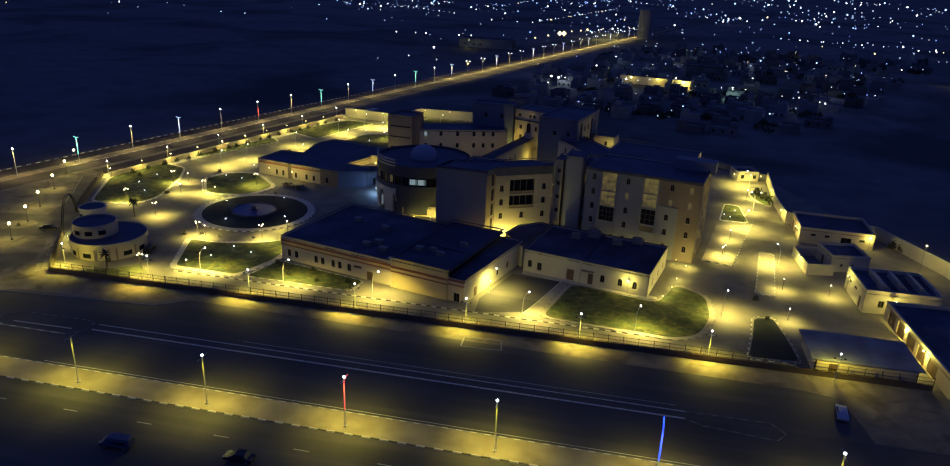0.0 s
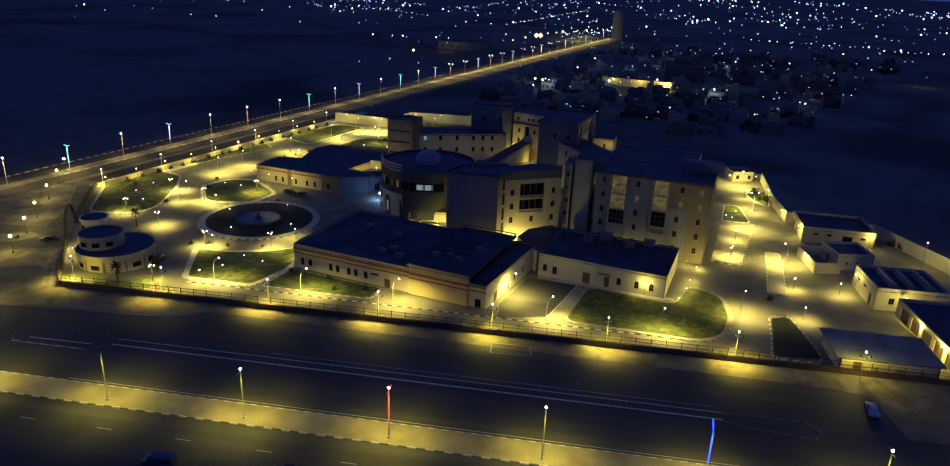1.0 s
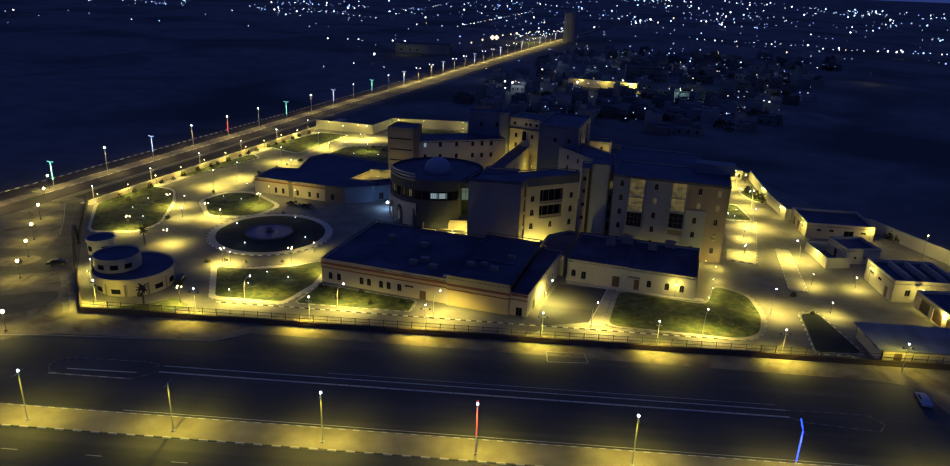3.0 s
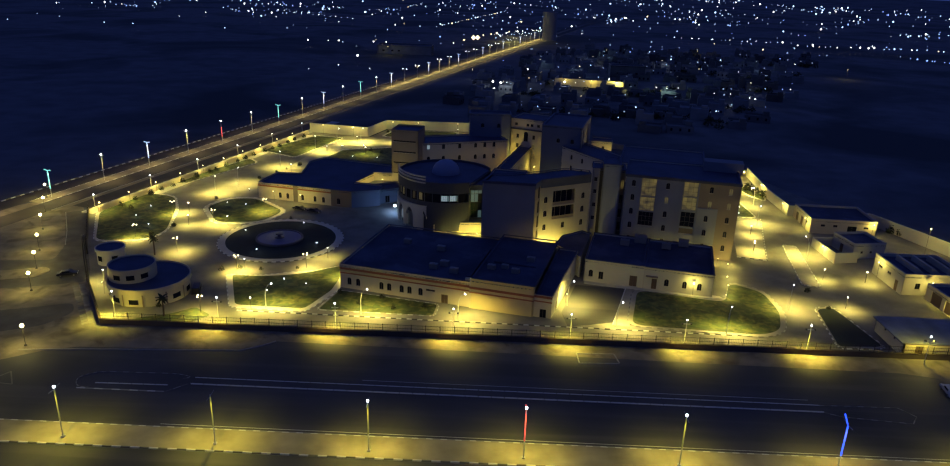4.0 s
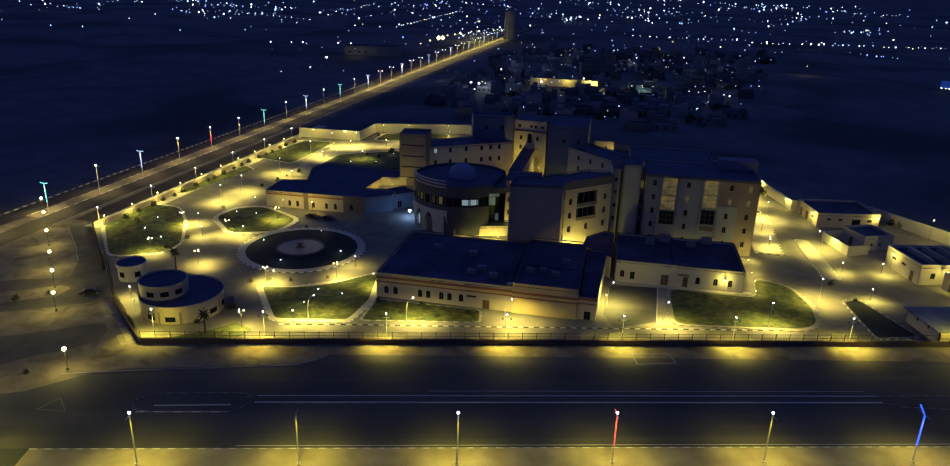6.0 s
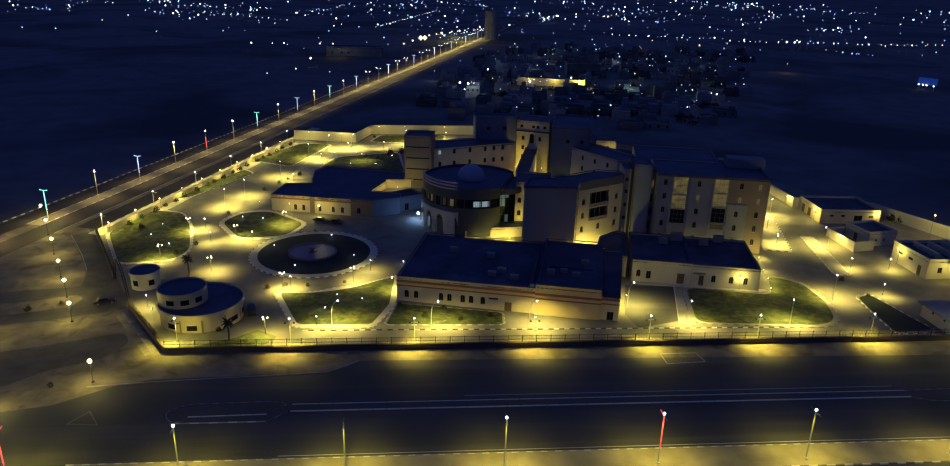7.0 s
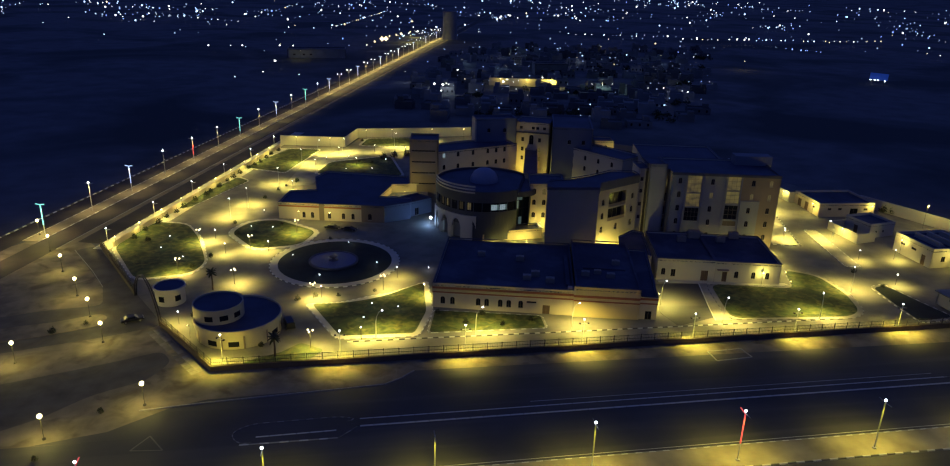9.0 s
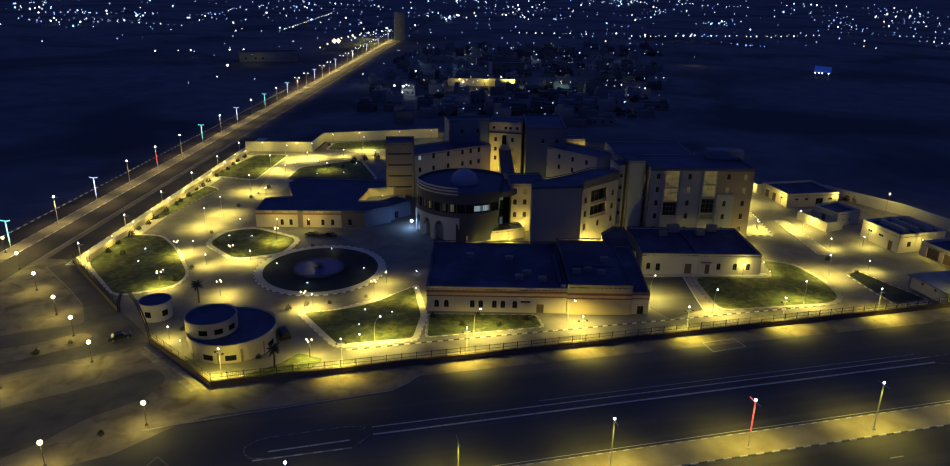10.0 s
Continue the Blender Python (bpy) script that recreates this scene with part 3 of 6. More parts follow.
def facade(parent, a, b, z0, z1, mat, wins=(), th=0.35, name="wall", label=""):
    """A wall from a to b, left to right as seen from outside, with openings (u, z, w, h, kind, glow)."""
    a, b = Vector(a), Vector(b)
    length = (b - a).length
    d = (b - a) / length
    ang = math.degrees(math.atan2(d.y, d.x))
    us = sorted({0, round(length, 3), *[round(w[0] - w[2] / 2, 3) for w in wins], *[round(w[0] + w[2] / 2, 3) for w in wins]})
    zs = sorted({z0, z1, *[round(w[1], 3) for w in wins], *[round(w[1] + w[3], 3) for w in wins]})
    bm = bmesh.new()
    verts = {}

    def vert(i, j, y):
        if (i, j, y) not in verts:
            verts[i, j, y] = bm.verts.new((us[i], y, zs[j]))
        return verts[i, j, y]

    def solid(i, j):
        if not (0 <= i < len(us) - 1 and 0 <= j < len(zs) - 1):
            return False
        u, z = (us[i] + us[i + 1]) / 2, (zs[j] + zs[j + 1]) / 2
        return not any(abs(u - w[0]) < w[2] / 2 and w[1] < z < w[1] + w[3] for w in wins)

    for i in range(len(us) - 1):
        for j in range(len(zs) - 1):
            if not solid(i, j):
                continue
            bm.faces.new([vert(*k, 0) for k in ((i, j), (i + 1, j), (i + 1, j + 1), (i, j + 1))])
            bm.faces.new([vert(*k, th) for k in ((i, j + 1), (i + 1, j + 1), (i + 1, j), (i, j))])
            for di, dj, p, q in ((-1, 0, (i, j + 1), (i, j)), (1, 0, (i + 1, j), (i + 1, j + 1)), (0, -1, (i, j), (i + 1, j)), (0, 1, (i + 1, j + 1), (i, j + 1))):
                if not solid(i + di, j + dj):
                    bm.faces.new((vert(*q, 0), vert(*p, 0), vert(*p, th), vert(*q, th)))
    w_ob = part(name, bm, mat, parent, label)
    w_ob.matrix_basis = pose(a.x, a.y, 0, 0, 0, ang)
    for u, z, w, h, kind, glow in wins:
        at = a + d * u
        m = pose(at.x, at.y, z, 0, 0, ang)
        if kind == "door":
            bm = bmesh.new()
            box(bm, -w / 2 + 0.05, 0.14, 0, -0.02, 0.2, h - 0.05)
            box(bm, 0.02, 0.14, 0, w / 2 - 0.05, 0.2, h - 0.05)
            box(bm, -w / 2, 0.1, h - 0.06, w / 2, 0.24, h)
            for s in (-1, 1):
                box(bm, s * 0.12 - 0.03, 0.09, 1.0, s * 0.12 + 0.03, 0.14, 1.2)
            dr = part("door", bm, DOOR, parent, "brown double door")
            dr.matrix_basis = m
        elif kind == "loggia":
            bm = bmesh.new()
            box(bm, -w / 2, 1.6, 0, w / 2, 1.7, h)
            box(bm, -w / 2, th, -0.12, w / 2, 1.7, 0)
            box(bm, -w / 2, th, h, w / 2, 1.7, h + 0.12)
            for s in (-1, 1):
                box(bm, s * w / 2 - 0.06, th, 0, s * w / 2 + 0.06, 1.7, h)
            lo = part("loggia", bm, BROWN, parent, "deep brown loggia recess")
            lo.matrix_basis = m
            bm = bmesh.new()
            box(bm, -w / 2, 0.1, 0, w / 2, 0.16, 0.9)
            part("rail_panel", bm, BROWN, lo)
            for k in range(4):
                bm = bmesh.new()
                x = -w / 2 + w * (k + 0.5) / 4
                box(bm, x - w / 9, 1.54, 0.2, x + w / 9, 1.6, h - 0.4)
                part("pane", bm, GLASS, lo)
        else:
            window(parent, m, w, h, kind, glow, mat)
    return w_ob


def flat_roof(parent, poly, h, parapet=0.7, roof=ROOF, coping=COPING, wall=None, th=0.35):
    """Roof deck below the parapet's top, and coping stones along it."""
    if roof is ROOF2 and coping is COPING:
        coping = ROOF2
    bm = bmesh.new()
    prism(bm, poly, h - parapet - 0.3, h - parapet)
    part("roof", bm, roof, parent)
    bm = bmesh.new()
    area = sum(poly[i - 1][0] * poly[i][1] - poly[i][0] * poly[i - 1][1] for i in range(len(poly)))
    ccw = [Vector(p) for p in (poly if area > 0 else poly[::-1])]
    n = len(ccw)
    rings = [[], [], [], []]
    for i in range(n):
        a, b = (ccw[i] - ccw[i - 1]).normalized(), (ccw[(i + 1) % n] - ccw[i]).normalized()
        out = Vector((a.y + b.y, -a.x - b.x)) / max(0.4, 1 + a.dot(b))
        for ring_, off, z in zip(rings, (0.06, 0.06, -th - 0.05, -th - 0.05), (h, h + 0.1, h + 0.1, h)):
            p = ccw[i] + out * off
            ring_.append(bm.verts.new((p.x, p.y, z)))
    for r0, r1 in zip(rings, rings[1:] + rings[:1]):
        for i in range(n):
            bm.faces.new((r0[i], r0[(i + 1) % n], r1[(i + 1) % n], r1[i]))
    part("coping", bm, coping, parent)


def block(name, label, category, m, w, d, h, mat, wins=None, mats=None, parapet=0.7, roof=ROOF, group="", parent=None, level=True):
    """A flat-roofed rectangular building: front along local x, depth along y. wins: side letter -> openings."""
    ob = parent or thing(name, label, category, m, group, level=level)
    c = [(0, 0), (w, 0), (w, d), (0, d)]
    for side, (i, j) in {"f": (0, 1), "r": (1, 2), "b": (2, 3), "l": (3, 0)}.items():
        facade(ob, c[i], c[j], 0, h, (mats or {}).get(side, mat), (wins or {}).get(side, ()))
    flat_roof(ob, c, h, parapet, roof)
    return ob


def aircon(parent, x, y, z, s=1.0):
    bm = bmesh.new()
    box(bm, -0.8 * s, -0.5 * s, 0.15, 0.8 * s, 0.5 * s, 1.1 * s)
    for q in (-0.6, 0.6):
        box(bm, q * s - 0.06, -0.45 * s, 0, q * s + 0.06, 0.45 * s, 0.15)
    lathe(bm, [(0.35 * s, 1.1 * s), (0.35 * s, 1.2 * s), (0.01, 1.2 * s)], 12)
    o = part("roof_unit", bm, STEEL, parent, "grey rooftop cooling unit")
    o.matrix_basis = pose(x, y, z)


def row(us, z, w, h, kind="arch", glow=None):
    return [(u, z, w, h, kind, glow) for u in us]


# low front building with red-brown bands
SUNK = -2.3
A = thing("clinic_hall", "long low cream clinic hall with red-brown bands, dark flat roof", "building", pose(-79.3, 158.8, 0, 0, 0, -14.0), level=False)
AW, AX, AE, AD = 33.0, 48.2, 52.3, 31.0
win = row((2.4, 4.7, 10.8, 12.8, 16.0, 18.0, 20.8), -0.1, 1.1, 1.9) + [(23.3, 1.3, 2.3, 0.5, "rect", None), (26.8, -1.6, 1.7, 2.6, "door", None)]
facade(A, (0, 0), (AW, 0), SUNK, 5.2, CREAM, win)
facade(A, (AW, 0), (AW, -0.5), SUNK, 6.4, CREAM)
facade(A, (AW, -0.5), (AX, -0.5), SUNK, 6.4, OCHRE)
facade(A, (AX, -0.5), (AX, 0), SUNK, 6.4, CREAM)
facade(A, (AX, 0), (AE, 0), SUNK, 4.5, CREAM, [(2.2, -1.4, 1.5, 2.4, "rect", None)])
facade(A, (AE, 0), (AE + 1.4, AD), SUNK, 4.5, PALE, [(5.5, -1.6, 1.6, 2.6, "door", None), (17, -0.2, 1.2, 1.7, "arch", None), (22.5, -0.2, 1.2, 1.7, "arch", None)])
facade(A, (AE + 1.4, AD), (0, AD), SUNK, 4.5, CREAM)
facade(A, (0, AD), (0, 0), SUNK, 5.2, CREAM, row((6, 14, 24), -0.1, 1.0, 1.9))
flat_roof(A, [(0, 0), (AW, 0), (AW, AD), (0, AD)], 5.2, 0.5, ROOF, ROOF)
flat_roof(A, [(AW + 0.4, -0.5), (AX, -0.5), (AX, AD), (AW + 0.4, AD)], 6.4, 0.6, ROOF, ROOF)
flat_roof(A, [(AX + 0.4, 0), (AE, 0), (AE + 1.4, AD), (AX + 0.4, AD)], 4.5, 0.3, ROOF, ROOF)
for zz, hh in ((3.75, 0.55), (2.75, 0.3)):
    for p, q in (((-0.08, 0), (AW, 0)), ((AW, -0.5), (AX, -0.5)), ((AX, 0), (AE + 0.08, 0)), ((0, AD), (0, 0))):
        bm = bmesh.new()
        beam(bm, p, q, 0.0, 0.10, zz, zz + hh)
        part("band", bm, RED, A, "red-brown moulded band")
bm = bmesh.new()
beam(bm, (0, 0), (AW, 0), 0.0, 0.07, 3.1, 3.7)
part("frieze", bm, OCHRE, A, "ochre strip between two bands")
for x, y in ((22, 6), (24, 8.5), (27.5, 5), (36, 8), (39, 9.5), (42, 7.5), (44, 16), (20, 18), (10, 20)):
    aircon(A, x, y, 4.6 if x < AW else 5.6, 1.0 + 0.3 * random.random())
bm = bmesh.new()
box(bm, 31.2, 3, 4.6, 32.2, 22, 5.3)
box(bm, 35.6, 12, 5.6, 46, 13, 6.2)
part("roof_duct", bm, ROOF, A, "long grey rooftop duct")
bm = bmesh.new()
box(bm, 31.6, 0.6, 4.6, 32.6, 1.4, 5.7)
part("roof_vent", bm, COPING, A, "small pale roof vent box")

# second low building
B = thing("clinic_annex", "low pale annex with a dark flat roof beside a lawn", "building", pose(-18.5, 170.5, 0, 0, 0, -13.3), level=False)
BW, BD_ = 32.1, 21.4
facade(B, (0, 0), (15.2, 0), SUNK, 4.3, PALE, row((1.8,), -0.3, 1.1, 1.9) + [(4.4, -0.7, 1.2, 2.1, "rect", None), (12.6, -1.5, 1.9, 2.9, "door", None)])
facade(B, (15.2, 0), (BW, 0), SUNK, 4.2, PALE, [(2.6, -1.5, 1.3, 2.8, "door", None)] + row((5.6, 10.0, 13.6), -0.3, 1.1, 1.9))
facade(B, (BW, 0), (BW, BD_), SUNK, 4.2, PALE, row((5, 11, 17), -0.3, 1.1, 1.9))
facade(B, (BW, BD_), (0, BD_), SUNK, 4.2, PALE)
facade(B, (0, BD_), (0, 0), SUNK, 4.3, PALE)
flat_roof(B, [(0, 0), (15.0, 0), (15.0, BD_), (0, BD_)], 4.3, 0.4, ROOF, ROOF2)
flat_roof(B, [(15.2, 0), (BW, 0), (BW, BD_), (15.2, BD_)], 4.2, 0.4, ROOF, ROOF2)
bm = bmesh.new()
box(bm, 15.08, -0.14, SUNK, 15.3, 0, 4.2)
part("downpipe", bm, COPING, B, "pale downpipe")
bm = bmesh.new()
box(bm, 15.6, -0.9, 1.9, 18.6, -0.02, 2.05)
part("door_canopy", bm, BROWN, B, "small flat canopy over a door")
for x, y, k in ((20, 16, 1.5), (24.5, 19.6, 1.7), (9, 15, 1.5), (13, 18.5, 2.0)):
    aircon(B, x, y, 3.9, k)

Bl = thing("annex_link", "low dark-roofed link behind the annex", "building")
LP = [(-25.2, 181.5), (-19.4, 172.8), (-14.4, 191.4), (-16.8, 193.2), (-22.8, 188.5)]
for a, b in zip(LP, LP[1:] + LP[:1]):
    facade(Bl, a, b, SUNK, 4.0, PALE, th=0.3)
flat_roof(Bl, LP, 4.0, 0.3, ROOF, ROOF2)

# main tower: blank end block, angled ward face, stair slab, east ward
M = thing("hospital_block", "tall taupe hospital block with a blank end wall and dark roof", "building", pose(-45.6, 184.9, 0), level=False)
MP = [(0, 0), (14.2, -1.1), (15.9, 3.3), (30.5, 11.4), (30.4, 15.4), (23.6, 16.9), (15.6, 11.9), (8.6, 8.9), (2.4, 8.0)]
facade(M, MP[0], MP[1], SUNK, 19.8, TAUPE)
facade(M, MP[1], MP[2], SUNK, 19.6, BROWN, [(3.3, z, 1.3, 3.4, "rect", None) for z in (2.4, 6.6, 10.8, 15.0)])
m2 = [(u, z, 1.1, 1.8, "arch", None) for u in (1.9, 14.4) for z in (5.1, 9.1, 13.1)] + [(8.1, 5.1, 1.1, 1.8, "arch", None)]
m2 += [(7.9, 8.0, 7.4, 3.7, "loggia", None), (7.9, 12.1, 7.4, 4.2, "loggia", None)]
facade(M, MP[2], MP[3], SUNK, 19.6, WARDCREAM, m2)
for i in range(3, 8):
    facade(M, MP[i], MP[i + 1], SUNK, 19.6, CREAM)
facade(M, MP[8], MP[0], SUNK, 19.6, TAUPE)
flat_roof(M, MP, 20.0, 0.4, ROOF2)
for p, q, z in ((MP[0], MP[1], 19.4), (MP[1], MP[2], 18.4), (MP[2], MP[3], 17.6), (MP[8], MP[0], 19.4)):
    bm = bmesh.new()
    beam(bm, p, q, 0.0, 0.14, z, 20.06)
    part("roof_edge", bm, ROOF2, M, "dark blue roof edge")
S = thing("stair_tower", "tall pale stair tower slab with dark vertical slots", "building", pose(-15.0, 195.2, 0, 0, 0, -6))
facade(S, (0, 0), (2.0, 0), SUNK, 22.4, WARDCREAM, [(1.0, z, 0.9, 1.2, "rect", "warm" if z < 5 else None) for z in (3, 7, 11, 15, 18.6)])
facade(S, (2.0, 0.5), (2.9, 0.5), SUNK, 22.4, DARKSTEEL, label="dark recessed slot")
facade(S, (2.9, -1.0), (7.9, -1.0), SUNK, 24.0, STAIR)
facade(S, (7.9, -1.0), (7.9, 1.0), SUNK, 24.0, STAIR)
facade(S, (7.9, 1.0), (9.4, 1.0), SUNK, 22.0, BROWN, [(0.75, z, 1.0, 2.6, "rect", "warm" if z > 16 else None) for z in (4, 8, 12.2, 16.6)])
facade(S, (9.4, 1.0), (9.4, 8), SUNK, 22.0, WARD)
facade(S, (9.4, 8), (0, 8), SUNK, 22.0, PALE)
facade(S, (0, 8), (0, 0), SUNK, 22.4, PALE)
facade(S, (2.9, 0.5), (2.9, -1.0), SUNK, 24.0, WARD)
flat_roof(S, [(2.9, -1.0), (7.9, -1.0), (7.9, 8), (2.9, 8)], 24.0, 0.4, ROOF2)
flat_roof(S, [(0, 0), (2.8, 0.3), (2.8, 8), (0, 8)], 22.4, 0.4, ROOF2)
flat_roof(S, [(8.0, 1.0), (9.4, 1.0), (9.4, 8), (8.0, 8)], 22.0, 0.4, ROOF2)

E_ = thing("east_ward", "five-storey pale and brown ward block with lit stair windows", "building", pose(-5.8, 194.6, 0, 0, 0, -12.4) @ Matrix.Diagonal((0.955, 0.90, 1, 1)), level=False)
EW, EH = 32.6, 20.9
ew = []
for fl in range(5):
    z = fl * 4.1 + 1.2
    for u in (2.6, 12.4, 24.6, 29.9):
        if u == 24.6 and fl > 4:
            continue
        glow = "warm" if (u, fl) in ((29.9, 4), (29.9, 3), (24.6, 3), (12.4, 3)) else None
        ew.append((u, z, 1.1, 1.8, "arch", glow))
    if fl in (0, 1):
        ew.append((5.6, z - 0.2, 1.1, 1.8, "arch", None))
        ew.append((9.0, z - 0.2, 1.1, 1.8, "arch", None))
for z, h, g in ((6.4, 4.1, None), (10.8, 4.0, "warm"), (15.1, 5.2, "warm")):
    ew.append((7.0, z, 4.3, h, "rect", g))
ew = [w for w in ew if not (w[4] == "arch" and 5 < w[0] < 9.5 and w[1] > 4)]
for z, h, g in ((5.3, 1.5, "dim"), (7.3, 4.3, None), (12.2, 3.6, "warm"), (16.1, 4.1, "warm")):
    ew.append((18.9, z, 4.0, h, "rect", g))
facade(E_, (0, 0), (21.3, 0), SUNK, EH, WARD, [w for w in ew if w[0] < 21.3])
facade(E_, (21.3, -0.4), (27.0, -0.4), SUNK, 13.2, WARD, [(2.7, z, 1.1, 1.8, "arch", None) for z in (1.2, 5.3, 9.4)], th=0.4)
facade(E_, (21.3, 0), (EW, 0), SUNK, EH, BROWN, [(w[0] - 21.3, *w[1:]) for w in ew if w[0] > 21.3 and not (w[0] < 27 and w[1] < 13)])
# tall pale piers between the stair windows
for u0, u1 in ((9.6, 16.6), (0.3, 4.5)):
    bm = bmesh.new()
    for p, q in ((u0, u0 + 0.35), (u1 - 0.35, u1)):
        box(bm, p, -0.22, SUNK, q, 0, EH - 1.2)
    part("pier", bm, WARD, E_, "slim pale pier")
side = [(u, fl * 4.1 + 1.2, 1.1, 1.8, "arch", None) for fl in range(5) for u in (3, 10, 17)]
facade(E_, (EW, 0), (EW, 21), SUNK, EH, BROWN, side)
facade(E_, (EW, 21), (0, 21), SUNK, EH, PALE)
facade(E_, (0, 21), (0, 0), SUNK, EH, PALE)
flat_roof(E_, [(0, 0), (EW, 0), (EW, 21), (0, 21)], EH, 0.4, ROOF2)
bm = bmesh.new()
box(bm, 22.5, 15, EH - 0.6, 34, 20, EH + 2.4)
part("penthouse", bm, WARD, E_, "pale rooftop plant room")

for p, q in (((0, 0), (EW, 0)), ((EW, 0), (EW, 21))):
    bm = bmesh.new()
    beam(bm, p, q, 0.0, 0.12, EH - 0.7, EH + 0.06)
    part("roof_edge", bm, ROOF2, E_, "dark blue roof edge")

# round foyer with a dome
CY = thing("round_foyer", "round hospital foyer with a dark roof, dome and white arcade", "building", pose(-57.5, 213.6, 0) @ Matrix.Diagonal((0.94, 0.94, 0.915, 1)))
CR = 15.6
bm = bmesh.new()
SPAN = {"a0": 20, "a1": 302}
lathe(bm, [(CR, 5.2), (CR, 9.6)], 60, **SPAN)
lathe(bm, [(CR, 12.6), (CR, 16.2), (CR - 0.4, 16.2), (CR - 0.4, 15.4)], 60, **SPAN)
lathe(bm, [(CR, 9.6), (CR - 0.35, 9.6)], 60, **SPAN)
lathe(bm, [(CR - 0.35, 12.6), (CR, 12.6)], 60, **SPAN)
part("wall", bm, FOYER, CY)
bm = bmesh.new()
prism(bm, [((CR - 0.3) * math.cos(radians(a)), (CR - 0.3) * math.sin(radians(a))) for a in range(20, 303, 6)], 15.2, 15.5)
part("roof", bm, ROOF2, CY)
for a in range(178, 298, 10):
    # slim piers between the upper windows, some of them lit
    bm = bmesh.new()
    lathe(bm, [(CR - 0.02, 9.6), (CR - 0.02, 12.6), (CR - 0.35, 12.6), (CR - 0.35, 9.6), (CR - 0.02, 9.6)], 4, a0=a, a1=a + (2.6 if a < 240 else 0.8))
    part("pier", bm, FOYER, CY)
    bm = bmesh.new()
    lathe(bm, [(CR - 0.25, 9.6), (CR - 0.25, 12.6)], 4, a0=a + 0.8, a1=a + 10)
    part("pane", bm, GLASS, CY)
    if a in (198, 208, 228, 238):
        for k in (0, 1):
            bm = bmesh.new()
            lathe(bm, [(CR - 0.22, 10.0), (CR - 0.22, 12.4), (CR - 0.24, 12.4)], 2, a0=a + 3.2 + 2.2 * k, a1=a + 5.1 + 2.2 * k)
            part("lit_pane", bm, LITWIN if (a, k) in ((208, 0), (238, 0), (238, 1)) else DIMWIN, CY, "warm lit window pane")
    if a in (268, 278):
        for k in range(4):
            bm = bmesh.new()
            lathe(bm, [(CR - 0.22, 10.2), (CR - 0.22, 12.0), (CR - 0.24, 12.0)], 2, a0=a + 0.9 + 2.3 * k, a1=a + 3.0 + 2.3 * k)
            part("lit_pane", bm, COOLDIM if k == 3 else COOLWIN, CY, "cool lit window pane")
bm = bmesh.new()
lathe(bm, [(4.6, 15.4), (4.6, 16.0), (4.3, 17.2), (3.5, 18.6), (2.2, 19.6), (0.9, 20.0), (0.02, 20.1)], 32)
smooth(part("dome", bm, DOME, CY, "pale blue dome on the roof"))
bm = bmesh.new()
for z in (15.6, 16.6, 17.6):
    lathe(bm, [(CR + 0.05, z), (CR + 0.05, z + 0.45), (CR - 0.25, z + 0.45), (CR - 0.25, z), (CR + 0.05, z)], 14, a0=180, a1=250)
part("sign_parapet", bm, COPING, CY, "banded pale parapet over the entrance")
# white arcade
ARC = [(0, 4.0), (0.8, 5.0), (2.2, 6.0), (4, 6.6), (6, 6.8), (8, 6.6), (9.8, 6.0), (11.2, 5.0), (12, 4.0)]
for a in range(186, 244, 18):
    bm = bmesh.new()
    lathe(bm, [(CR + 0.5, 0), (CR + 0.5, 8.2), (CR - 0.4, 8.2), (CR - 0.4, 0)], 3, a0=a - 6, a1=a)
    part("pier", bm, PALE, CY, "white arcade pier")
    bm = bmesh.new()
    cols = []
    for u, z in ARC:
        c_, s_ = math.cos(radians(a + u)), math.sin(radians(a + u))
        cols.append([bm.verts.new((r * c_, r * s_, q)) for r, q in ((CR + 0.5, z), (CR + 0.5, 8.2), (CR - 0.4, 8.2), (CR - 0.4, z))])
    for p, q in zip(cols, cols[1:]):
        for k in range(4):
            bm.faces.new((p[k], q[k], q[(k + 1) % 4], p[(k + 1) % 4]))
    part("arch", bm, PALE, CY, "white arch head of the arcade")
bm = bmesh.new()
lathe(bm, [(CR + 0.5, 0), (CR + 0.5, 8.2), (CR - 0.4, 8.2), (CR - 0.4, 0)], 3, a0=240, a1=248)
part("pier", bm, PALE, CY, "white arcade pier")
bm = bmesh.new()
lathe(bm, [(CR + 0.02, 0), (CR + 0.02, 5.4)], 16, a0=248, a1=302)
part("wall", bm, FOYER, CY)
